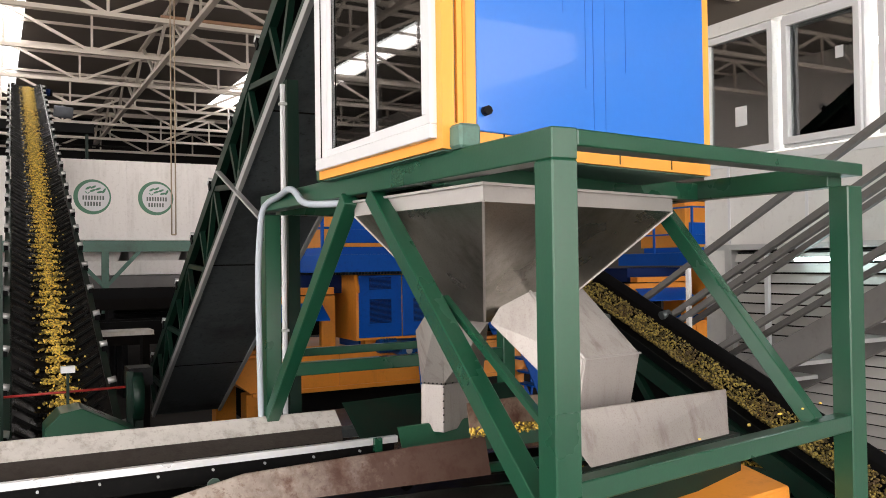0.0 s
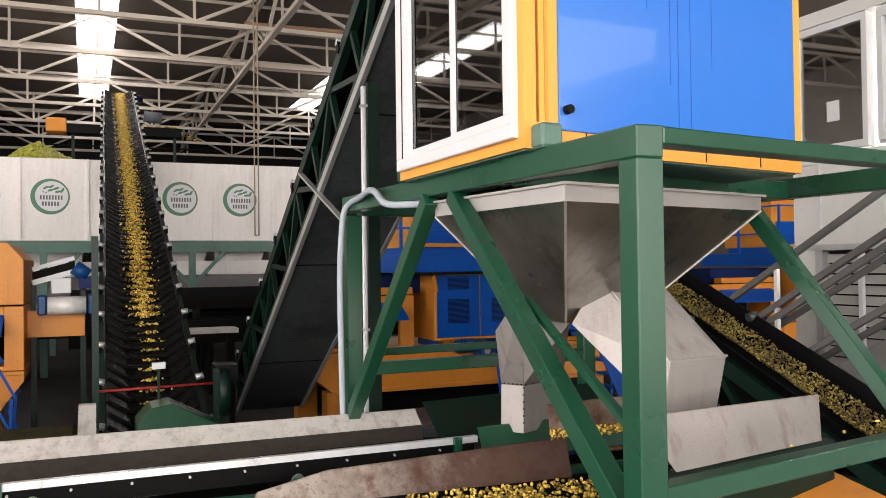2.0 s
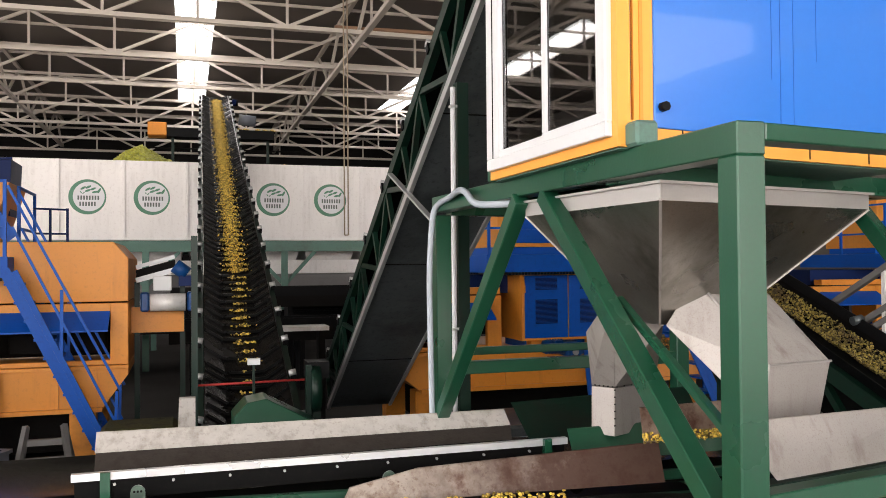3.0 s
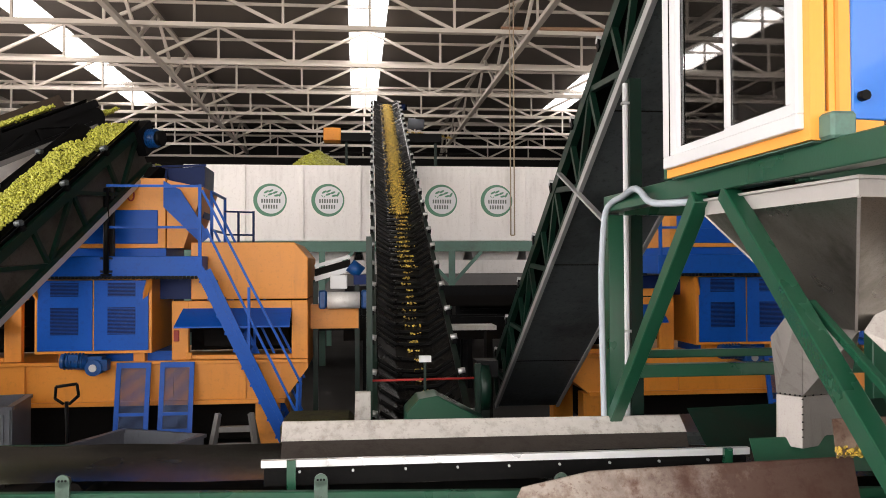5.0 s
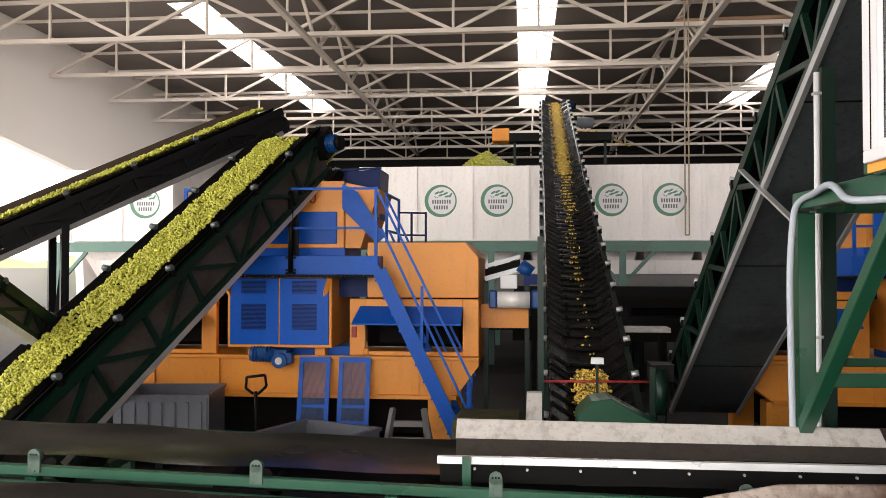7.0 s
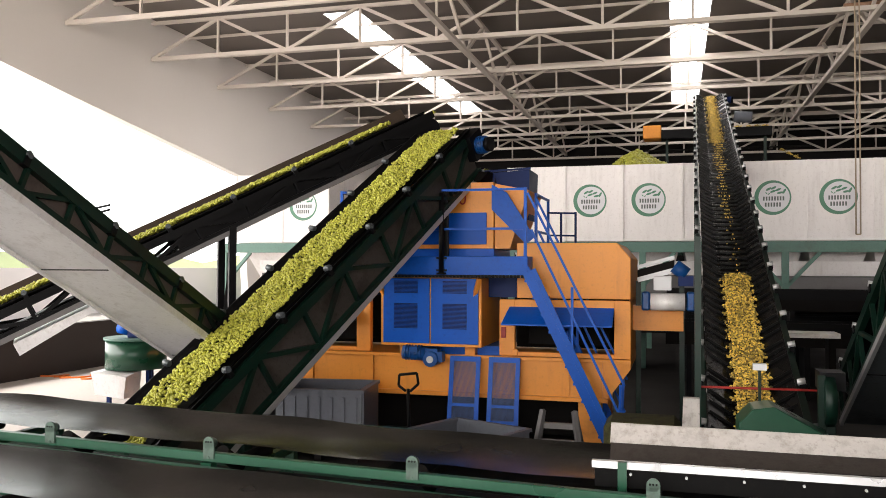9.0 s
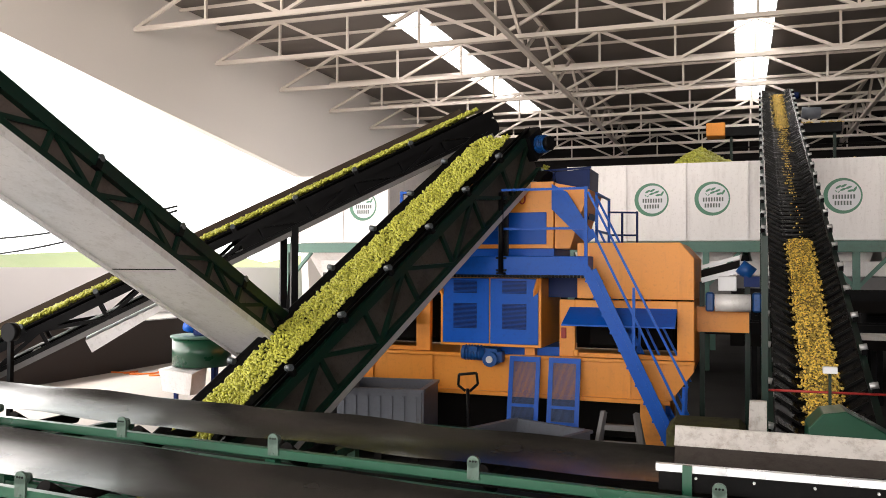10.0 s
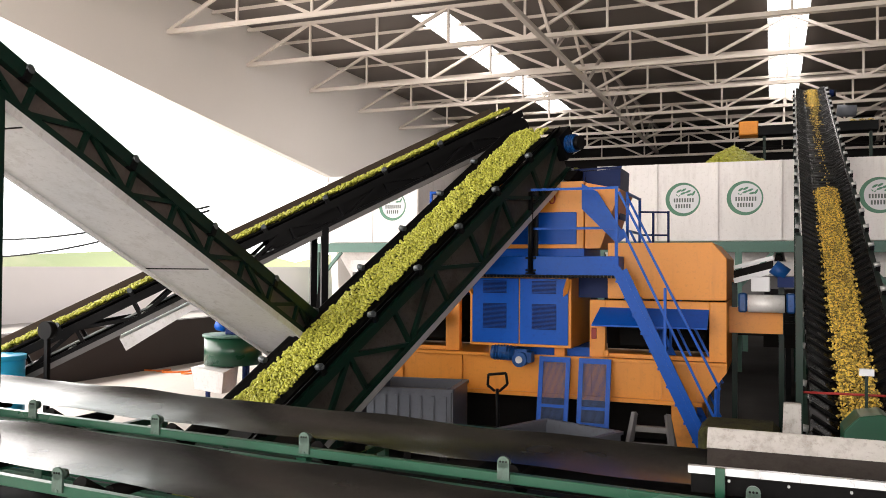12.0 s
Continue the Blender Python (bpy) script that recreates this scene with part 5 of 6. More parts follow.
def feed_boot():
    t = thing("feed_boot", "green loading boot with sensor arm at the conveyor foot", "hopper", pose(0, 0, 0))
    bm = bm_new()
    slab(bm, [(0.44, 7.95, 0.6), (1.22, 7.95, 0.6), (1.22, 7.95, 1.10), (1.0, 7.95, 1.22), (0.74, 7.95, 1.36), (0.56, 7.95, 1.33), (0.44, 7.95, 1.2)], 0.45, (0, 1, 0))
    part("hood", bm, GREEN, t, bevel=0.01)
    bm = bm_new()
    beam(bm, (0.8, 8.2, 0.02), (0.8, 8.2, 0.6), 0.3)
    part("foot", bm, GREEN_DARK, t)
    bm = bm_new()
    tube(bm, (0.08, 8.5, 1.44), (1.25, 8.5, 1.45), 0.012, 8)
    part("pull_rod", bm, RED, t, "thin red rod across the belt")
    bm = bm_new()
    beam(bm, (0.66, 8.45, 1.15), (0.66, 8.45, 1.64), 0.025)
    arm = part("sensor_arm", bm, GREEN_DARK, t)
    bm = bm_new()
    box(bm, 0.60, 0.72, 8.40, 8.48, 1.63, 1.69)
    part("sensor", bm, WHITE, arm, "white sensor head")
    bm = bm_new()
    tube(bm, (1.22, 8.55, 1.35), (1.32, 8.55, 1.35), 0.24, 20)
    wh = part("belt_wheel", bm, GREEN_DARK, t)
    bm = bm_new()
    box(bm, 1.2, 1.42, 8.5, 8.8, 1.45, 1.62)
    part("motor", bm, BLACK, wh)
    bm = bm_new()
    box(bm, 1.25, 1.33, 8.5, 8.6, 0.02, 1.2)
    part("bracket", bm, GREEN_DARK, t)
    for x in (0.1, 1.2):
        bm = bm_new()
        beam(bm, (x, 8.45, 0.02), (x, 8.45, 1.6 if x > 1 else 2.9), 0.06)
        part("post", bm, GREEN_DARK, t)
    bm = bm_new()
    hexa(bm, [(-0.09, 7.85, 0.02), (0.10, 7.85, 0.02), (0.10, 7.95, 0.02), (-0.09, 7.95, 0.02), (-0.04, 7.85, 1.42), (0.10, 7.85, 1.42), (0.10, 7.95, 1.42), (-0.04, 7.95, 1.42)])
    single("concrete_post", bm, CONCRETE, "pale concrete post beside the conveyor foot", "post")
    bm = bm_new()
    box(bm, -0.95, -0.05, 10.2, 11.0, 0.02, 0.74)
    single("leaf_heap_bin", bm, HUMUS, "bin heaped with leaves and twigs", "bin", bevel=0.08)
    t = thing("low_machine", "low dark grey machine body behind the belts", "machine")
    bm = bm_new()
    box(bm, 1.35, 4.2, 7.6, 8.6, 0.02, 1.02)
    part("body", bm, DARKPLATE, t, bevel=0.03)
    bm = bm_new()
    box(bm, 2.3, 2.7, 7.55, 7.6, 0.9, 1.05)
    part("blue_lid", bm, BLUE_NAVY, t)


feed_boot()


def tail_boot():
    t = thing("receiving_tray", "small stainless tray beside the lift conveyor foot", "tray", pose(1.35, 13.5, 0))
    bm = bm_new()
    box(bm, 0, 0.9, 0, 0.5, 1.55, 1.62)
    part("tray", bm, LIGHTPLATE, t)
    bm = bm_new()
    box(bm, 0.05, 0.15, 0.1, 0.4, 0.02, 1.55)
    part("leg", bm, DARK, t)
    bm = bm_new()
    box(bm, 0.75, 0.85, 0.1, 0.4, 0.02, 1.55)
    part("leg", bm, DARK, t)


tail_boot()


# ---- cross conveyor over the hoppers and olive heap ----
def cross_conveyor():
    t = thing("cross_conveyor", "dark shuttle conveyor with an orange end over the storage hoppers", "conveyor", pose(0, 31.4, 0))
    bm = bm_new()
    box(bm, -0.6, 3.2, 0, 0.8, 7.3, 7.62)
    part("body", bm, BLACK, t)
    bm = bm_new()
    box(bm, -1.25, -0.6, -0.02, 0.82, 7.32, 7.80)
    part("end_cover", bm, ORANGE, t, "orange end cover", 0.03)
    bm = bm_new()
    tube(bm, (1.9, -0.3, 7.95), (2.5, -0.3, 7.9), 0.2, 16)
    part("motor", bm, CRATE, t)
    for x in (-0.4, 3.0):
        bm = bm_new()
        beam(bm, (x, 0.4, 5.25), (x, 0.4, 7.3), 0.1)
        part("post", bm, GREEN_DARK, t)
    bm = bm_new()
    tube(bm, (-1.2, 1.0, 7.0), (4.6, 1.0, 7.0), 0.03)
    part("rail", bm, DARK, t)


cross_conveyor()


ICO = None


def olive_mesh(name, mat, places, r, seed):
    """Many small olives in one mesh, from a list of centres."""
    global ICO
    rnd = random.Random(seed)
    if ICO is None:
        b = bmesh.new()
        bmesh.ops.create_icosphere(b, subdivisions=1, radius=1.0)
        ICO = (np.array([v.co for v in b.verts]), [[v.index for v in f.verts] for f in b.faces])
        b.free()
    base, faces = ICO
    nv = len(base)
    fa = np.array(faces)
    vs, fs = [], []
    for i, c in enumerate(places):
        e = Euler((rnd.uniform(0, 6), rnd.uniform(0, 6), rnd.uniform(0, 6))).to_matrix()
        s = np.array([rnd.uniform(0.65, 0.95), rnd.uniform(0.65, 0.95), rnd.uniform(1.0, 1.6)]) * r * rnd.uniform(0.75, 1.25)
        vs.append((base * s) @ np.array(e).T + np.array(c))
        fs.append(fa + i * nv)
    me = bpy.data.meshes.new(name)
    me.from_pydata(np.concatenate(vs).tolist(), [], np.concatenate(fs).tolist())
    me.polygons.foreach_set("use_smooth", [True] * len(me.polygons))
    me.materials.append(mat)
    me.update()
    return me


def heap():
    rnd = random.Random(4)
    pts = []
    for _ in range(5200):
        a, q = rnd.uniform(0, math.tau), math.sqrt(rnd.random())
        x, y = 1.7 * q * math.cos(a), 1.9 * q * math.sin(a)
        z = 1.05 * (1 - q) + 0.06 * math.sin(5 * x) * math.sin(4 * y)
        pts.append((x, y, z))
    ob = new("olive_heap", olive_mesh("olive_heap", OLIVE_GREEN, pts, 0.05, 5))
    ob.location = (-1.2, 26.0, 5.12)
    tagged(ob, "heap of green olives rising above the white hopper", "olives", kind="stuff")
    bm = bm_new()
    n = 24
    top = bm.verts.new((-1.2, 26.0, 6.14))
    ring = [bm.verts.new((-1.2 + 1.75 * math.cos(i * math.tau / n), 26.0 + 1.95 * math.sin(i * math.tau / n), 5.05)) for i in range(n)]
    for i in range(n):
        bm.faces.new([ring[i], ring[(i + 1) % n], top])
    bm.faces.new(ring[::-1])
    single("olive_fill", bm, OLIVE_GREEN, "olives filling the white storage hopper", "olives", kind="stuff")


heap()


# ---- office on the right, with shutter and stairs ----
def office():
    X, Y0 = 6.0, 5.75
    bm = bm_new()
    # wall along the hall with openings left free
    def seg(y0, y1, z0, z1, d=0.12):
        box(bm, X, X + d, y0, y1, z0, z1)
    seg(-3.0, Y0, 2.72, 3.52)
    seg(5.70, Y0, 3.52, 4.68)
    seg(-3.0, Y0, 4.68, 4.80)
    seg(5.45, Y0, 0.02, 2.72)
    seg(-3.0, 2.2, 0.02, 2.72)
    box(bm, X + 0.12, 9.5, Y0 - 0.12, Y0, 0.02, 4.8)
    box(bm, X + 0.12, 9.5, -3.0, -2.88, 0.02, 4.8)
    box(bm, 9.38, 9.5, -2.88, Y0 - 0.12, 0.02, 4.8)
    office_wall = single("wall_office", bm, PANEL, "white panelled office wall with windows above a shutter", "wall", kind="structure")
    bm = bm_new()
    box(bm, X + 0.12, 9.38, -2.88, Y0 - 0.12, 4.70, 4.76)
    single("ceiling_office", bm, WALL, "pale office ceiling", "ceiling", kind="structure")
    bm = bm_new()
    box(bm, X + 0.12, 9.38, -2.88, Y0 - 0.12, 2.70, 2.76)
    single("floor_office", bm, WALL, "pale upper office floor", "floor", kind="structure")
    for y in (5.45, 4.62, 3.75, 2.9):
        bm = bm_new()
        box(bm, X - 0.012, X - 0.001, y - 0.012, y + 0.012, 2.74, 3.50)
        part("joint_strip", bm, WHITE, office_wall)
    bm = bm_new()
    box(bm, X - 0.02, X - 0.001, -3.0, Y0, 3.44, 3.50)
    part("sill_strip", bm, WHITE, office_wall)
    bm = bm_new()
    box(bm, X - 0.02, X - 0.001, -3.0, Y0, 2.68, 2.73)
    part("band", bm, GALV, office_wall)
    # windows
    for k, (ya, yb) in enumerate(((4.93, 5.70), (4.06, 4.82), (3.0, 3.95))):
        w = thing("window_%d" % (k + 1), "white framed office window with papers taped on the glass", "window", kind="structure")
        bm = bm_new()
        for q in ((ya, yb, 3.54, 3.60), (ya, yb, 4.60, 4.66), (ya, ya + 0.05, 3.60, 4.60), (yb - 0.05, yb, 3.60, 4.60)):
            box(bm, X - 0.02, X + 0.06, *q)
        fr = part("window_frame", bm, WHITE, w)
        bm = bm_new()
        box(bm, X + 0.015, X + 0.021, ya + 0.05, yb - 0.05, 3.60, 4.60)
        pane("glass_pane", bm, w, GLASS_OFFICE)
        if k == 1:
            bm = bm_new()
            for q in ((ya + 0.02, yb - 0.02, 3.56, 3.62), (ya + 0.02, yb - 0.02, 4.56, 4.62)):
                box(bm, X - 0.06, X - 0.025, *q)
            for y in (ya + 0.02, yb - 0.07):
                box(bm, X - 0.06, X - 0.025, y, y + 0.05, 3.62, 4.56)
            part("tilted_sash", bm, WHITE, w)
        if k < 2:
            bm = bm_new()
            y, z = (5.30, 3.80) if k == 0 else (4.30, 4.20)
            s = 0.13 if k == 0 else 0.07
            box(bm, X + 0.004, X + 0.010, y - s / 2, y + s / 2, z, z + s * 1.35)
            part("paper", bm, WHITE, w, "white paper notice on the glass")
    # roller shutter
    sh = thing("roller_shutter", "grey slatted roller shutter, closed", "shutter", kind="structure")
    z = 0.05
    bm = bm_new()
    hexa(bm, [(X + 0.02, 2.2, 0), (X + 0.06, 2.2, 0), (X + 0.06, 5.42, 0), (X + 0.02, 5.42, 0), (X + 0.052, 2.2, 0.074), (X + 0.06, 2.2, 0.074), (X + 0.06, 5.42, 0.074), (X + 0.052, 5.42, 0.074)])
    slat = mesh_of("slat", bm, SHUTTER)
    while z < 2.62:
        shared("slat", slat, sh, Matrix.Translation((0, 0, z)))
        z += 0.09
    # dark sheet added behind the slats, it draws the shade lines between them
    bm = bm_new()
    box(bm, X + 0.062, X + 0.07, 2.2, 5.42, 0.03, 2.66)
    part("backing", bm, DARK, sh)
    bm = bm_new()
    box(bm, X - 0.02, X + 0.09, 5.42, 5.50, 0.02, 2.68)
    part("guide", bm, GALV, sh)
    bm = bm_new()
    box(bm, X - 0.015, X + 0.02, 5.02, 5.06, 1.2, 2.66)
    part("guide", bm, WHITE, sh)
    bm = bm_new()
    tube(bm, (X - 0.06, 3.3, 2.59), (X - 0.06, 4.7, 2.59), 0.018, 10)
    tl = part("tube_lamp", bm, LAMP, sh, "lit fluorescent tube")


office()


def office_stairs():
    t = thing("staircase", "grey steel staircase with handrails beside the office", "stairs")
    def P(x, y):
        return (x, y, 2.20 - 0.54 * (y - 3.5))
    for x in (4.98, 5.75):
        bm = bm_new()
        beam(bm, P(x, 5.9), P(x, 0.6), 0.05, 0.2)
        part("stringer", bm, GREYPAINT, t)
    y = 5.75
    while y > 0.7:
        bm = bm_new()
        z = P(0, y)[2]
        box(bm, 5.0, 5.73, y - 0.13, y + 0.13, z - 0.02, z + 0.01)
        part("tread", bm, GALV, t)
        y -= 0.32
    for x in (4.98, 5.75):
        for up in (0.33, 0.74, 0.83, 1.13) if x < 5 else (0.5, 1.0):
            bm = bm_new()
            a, b = P(x, 6.2), P(x, 0.6)
            beam(bm, (a[0], a[1], a[2] + up), (b[0], b[1], b[2] + up), 0.045, 0.045)
            part("handrail", bm, GREYPAINT, t)
        for yy in ((4.95, 1.9) if x < 5 else (3.55, 1.3)):
            bm = bm_new()
            a = P(x, yy)
            beam(bm, a, (a[0], a[1], a[2] + (1.12 if x < 5 else 1.0)), 0.032)
            part("baluster", bm, LIGHTPLATE, t)
    for yy in (1.0, 4.6):
        for x in (4.98, 5.75):
            bm = bm_new()
            a = P(x, yy)
            beam(bm, (x, yy, 0.02), a, 0.08)
            part("post", bm, GREYPAINT, t)


office_stairs()


# ---- loose things on the floor ----
def crate(m, label, h=0.76):
    c = thing("plastic_crate", label, "crate", m, "pallet crates")
    w, d = 0.58, 0.48
    for s in (-1, 1):
        bm = bm_new()
        box(bm, -w, w, s * d - 0.02, s * d + 0.02, 0.12, h)
        wall = part("side", bm, CRATE, c)
        for k in range(7):
            bm = bm_new()
            x = -w + 0.06 + k * (2 * w - 0.16) / 6
            box(bm, x, x + 0.04, s * d + s * 0.02 - (0.02 if s < 0 else 0), s * d + s * 0.02 + (0.02 if s > 0 else 0), 0.14, h - 0.06)
            part("rib", bm, CRATE, wall)
        bm = bm_new()
        box(bm, s * w - 0.02, s * w + 0.02, -d + 0.02, d - 0.02, 0.12, h)
        part("end", bm, CRATE, c)
        bm = bm_new()
        box(bm, -w - 0.03, w + 0.03, s * (d + 0.01) - 0.03, s * (d + 0.01) + 0.03, h, h + 0.04)
        part("rim", bm, CRATE, c)
        bm = bm_new()
        box(bm, s * w - 0.04, s * w + 0.04, -d + 0.02, d - 0.02, h, h + 0.04)
        part("rim", bm, CRATE, c)
    bm = bm_new()
    box(bm, -w, w, -d, d, 0.08, 0.12)
    part("bottom", bm, CRATE, c)
    for x in (-w + 0.06, 0, w - 0.06):
        bm = bm_new()
        box(bm, x - 0.05, x + 0.05, -d, d, 0.0, 0.08)
        part("runner", bm, CRATE, c)
    return c


c1 = crate(pose(-4.72, 10.7, 0.17, 0, 0, 8), "grey plastic pallet crate standing beside the orange trough")
crate(pose(-2.62, 10.25, 0.02, 0, 0, -24), "low grey plastic crate standing open before the sieve screens", 0.50)
copy_thing(c1, pose(-6.2, 10.9, 0.17, 0, 0, 4))
for x, y in ((-4.72, 10.7), (-6.2, 10.9)):
    p = thing("pallet", "low wooden pallet under a crate", "pallet", pose(x, y, 0.02, 0, 0, 6), "pallets")
    for k in range(5):
        bm = bm_new()
        box(bm, -0.6, 0.6, -0.48 + k * 0.21, -0.36 + k * 0.21, 0.12, 0.145)
        part("board", bm, DARK, p)
    for k in (-0.5, 0, 0.5):
        bm = bm_new()
        box(bm, k - 0.05, k + 0.05, -0.48, 0.48, 0.0, 0.12)
        part("bearer", bm, DARK, p)


def pallet_truck():
    t = thing("pallet_truck", "dark hand pallet truck with its handle upright", "pallet truck", pose(-3.47, 10.45, 0.02))
    bm = bm_new()
    tube(bm, (0, 0, 0.2), (0.0, -0.06, 0.98), 0.022, 10)
    part("shaft", bm, BLACK, t)
    loop = [(-0.03, 0.95), (-0.13, 1.02), (-0.12, 1.16), (0.12, 1.19), (0.14, 1.05), (0.03, 0.95)]
    for a, b in zip(loop, loop[1:]):
        bm = bm_new()
        tube(bm, (a[0], -0.065, a[1]), (b[0], -0.065, b[1]), 0.018, 8)
        part("grip", bm, BLACK, t)
    bm = bm_new()
    box(bm, -0.12, 0.12, -0.05, 0.2, 0.08, 0.4)
    part("pump", bm, BLACK, t, bevel=0.02)
    for x in (-0.22, 0.22):
        bm = bm_new()
        box(bm, x - 0.08, x + 0.08, 0.2, 1.3, 0.06, 0.12)
        part("fork", bm, DARK, t)
    bm = bm_new()
    tube(bm, (-0.09, 0, 0.09), (0.09, 0, 0.09), 0.09, 14)
    part("wheel", bm, RUBBER, t)


pallet_truck()


def trestle():
    t = thing("trestle", "small dark metal trestle on the floor", "trestle", pose(-1.55, 10.5, 0.02))
    for s in (-1, 1):
        for y in (0, 0.4):
            bm = bm_new()
            beam(bm, (s * 0.32, y, 0), (s * 0.2, 0.2, 0.74), 0.06)
            part("leg", bm, GREYPAINT, t)
    bm = bm_new()
    beam(bm, (-0.22, 0.2, 0.55), (0.22, 0.2, 0.55), 0.07)
    part("bar", bm, GREYPAINT, t)
    bm = bm_new()
    beam(bm, (-0.24, 0.2, 0.35), (0.24, 0.2, 0.35), 0.05)
    part("bar", bm, GREYPAINT, t)


trestle()


def mixer():
    t = thing("mixing_tank", "round green tank with a blue motor on top", "tank", pose(-8.95, 12.3, 0.12))
    bm = bm_new()
    tube(bm, (0, 0, 0.74), (0, 0, 1.22), 0.50, 28)
    tank = part("tank", bm, GREEN, t)
    bm = bm_new()
    tube(bm, (0, 0, 1.22), (0, 0, 1.26), 0.53, 28)
    part("lid", bm, GREEN_PALE, tank)
    bm = bm_new()
    tube(bm, (-0.26, -0.1, 1.42), (-0.05, -0.1, 1.38), 0.10, 14)
    part("motor", bm, BLUE, t)
    bm = bm_new()
    box(bm, -0.05, 0.25, -0.2, 0.05, 1.26, 1.44)
    part("gearbox", bm, BLUE_NAVY, t, bevel=0.02)
    for x, y in ((-0.38, -0.2), (0.38, -0.2), (0, 0.42)):
        bm = bm_new()
        beam(bm, (x, y, -0.095), (x, y, 0.8), 0.06)
        part("leg", bm, BLUE_NAVY, t)
    bm = bm_new()
    hexa(bm, [(-0.35, -0.6, 0.35), (0.2, -0.6, 0.3), (0.2, -0.2, 0.3), (-0.35, -0.2, 0.35), (-0.42, -0.62, 0.72), (0.25, -0.62, 0.66), (0.25, -0.2, 0.74), (-0.42, -0.2, 0.74)])
    part("outlet_tray", bm, LIGHTPLATE, t, "pale sheet tray")


mixer()


def yard():
    bm = bm_new()
    box(bm, -14.5, -14.2, 12.2, 19.4, 0.0, 1.18)
    single("wall_low", bm, BROWNWALL, "low dark brown wall beside the gate", "wall", kind="structure")
    bm = bm_new()
    box(bm, -30.3, -30.0, -20, 60, 0, 2.45)
    single("wall_yard", bm, GREYWALL, "long grey rendered yard wall", "wall", kind="structure")
    t = thing("blue_barrel", "bright blue plastic barrel by the belt", "barrel", pose(-9.22, 7.75, 0.02))
    bm = bm_new()
    tube(bm, (0, 0, 0), (0, 0, 1.40), 0.3, 20)
    tube(bm, (0, 0, 1.36), (0, 0, 1.42), 0.315, 20)
    tube(bm, (0, 0, 0.9), (0, 0, 0.94), 0.31, 20)
    part("body", bm, material("bright_blue_plastic", (0.03, 0.42, 0.72), 0.35), t)
    t = thing("control_pedestal", "black pedestal with a round emergency disc", "pedestal", pose(-8.58, 7.9, 0.02))
    bm = bm_new()
    beam(bm, (0, 0, 0), (0, 0, 1.66), 0.055)
    part("stand", bm, BLACK, t)
    bm = bm_new()
    tube(bm, (0, -0.05, 1.74), (0, 0.05, 1.74), 0.115, 18)
    part("disc", bm, BLACK, t)
    for k in range(2):
        cu = bpy.data.curves.new("cable", "CURVE")
        cu.dimensions, cu.bevel_depth = "3D", 0.012
        sp = cu.splines.new("NURBS")
        a, b = Vector((-12.5, 9.0, 2.7 + 0.35 * k)), Vector((-6.0, 7.7, 3.20 + 0.05 * k))
        sp.points.add(4)
        for i in range(5):
            f = i / 4
            p = a.lerp(b, f) - Vector((0, 0, 0.25 * math.sin(math.pi * f)))
            sp.points[i].co = (*p, 1)
        sp.use_endpoint_u = True
        cu.materials.append(BLACK)
        tagged(new("cable", cu), "thin black cable strung to the conveyor", "cable")
    cu = bpy.data.curves.new("hose", "CURVE")
    cu.dimensions, cu.bevel_depth = "3D", 0.02
    sp = cu.splines.new("NURBS")
    rnd = random.Random(3)
    sp.points.add(26)
    for i in range(27):
        sp.points[i].co = (-14.6 + 0.09 * i + rnd.uniform(-0.5, 0.5), 16.2 + rnd.uniform(-0.45, 0.45), 0.04, 1)
    cu.materials.append(material("orange_rubber_hose", (0.7, 0.16, 0.02), 0.5))
    tagged(new("hose", cu), "orange hose lying in loops on the concrete", "hose")
    # distance: low hills and hazy white sky
    bm = bm_new()
    n = 60
    for row in range(1):
        pts = []
        for i in range(n + 1):
            a = radians(20 + 140 * i / n)
            r = 420
            h = 9 + 3.5 * math.sin(i * 0.9) + 2 * math.sin(i * 2.3)
            pts.append((-r * math.sin(a), r * math.cos(a), h))
        lo = [bm.verts.new((x, y, -0.4)) for x, y, z in pts]
        hi = [bm.verts.new((x * 1.05, y * 1.05, z)) for x, y, z in pts]
        for i in range(n):
            bm.faces.new([lo[i], lo[i + 1], hi[i + 1], hi[i]])
    single("hills", bm, GRASS, "low green hills in the hazy distance", "hills", kind="structure")
    bm = bm_new()
    n = 40
    lo, hi = [], []
    for i in range(n + 1):
        a = radians(-10 + 200 * i / n)
        lo.append(bm.verts.new((-560 * math.sin(a), 560 * math.cos(a), -1)))
        hi.append(bm.verts.new((-560 * math.sin(a), 560 * math.cos(a), 420)))
    for i in range(n):
        bm.faces.new([lo[i], lo[i + 1], hi[i + 1], hi[i]])
    single("backdrop", bm, SKYGLOW, "white overcast sky in the distance", "sky", kind="structure")


SKYGLOW = glow("overcast_sky", (0.97, 0.985, 1.0), 1.8)
yard()


def conveyor_prop():
    bm = bm_new()
    beam(bm, (-3.2, 11.25, 2.63), (-3.2, 11.25, 3.66), 0.07)
    tube(bm, (-3.2, 11.25, 2.63), (-3.2, 11.25, 2.68), 0.1, 10)
    single("conveyor_prop", bm, BLACK, "black steel prop holding the green olive conveyor", "prop")


conveyor_prop()


# glowing tubes added so that the room behind the panes looks lit
def office_fill_tubes():
    for y in (4.9, 3.6, 2.0):
        t = thing("ceiling_lamp", "glowing white tube added on the office ceiling to brighten the room", "lamp", pose(7.4, y, 4.66), "office lamps")
        bm = bm_new()
        box(bm, -0.5, 0.5, -0.06, 0.06, 0.0, 0.04)
        part("housing", bm, WHITE, t)
        bm = bm_new()
        tube(bm, (-0.48, 0, -0.025), (0.48, 0, -0.025), 0.022, 8)
        part("tube", bm, OFFICE_FILL_GLOW, t)


office_fill_tubes()


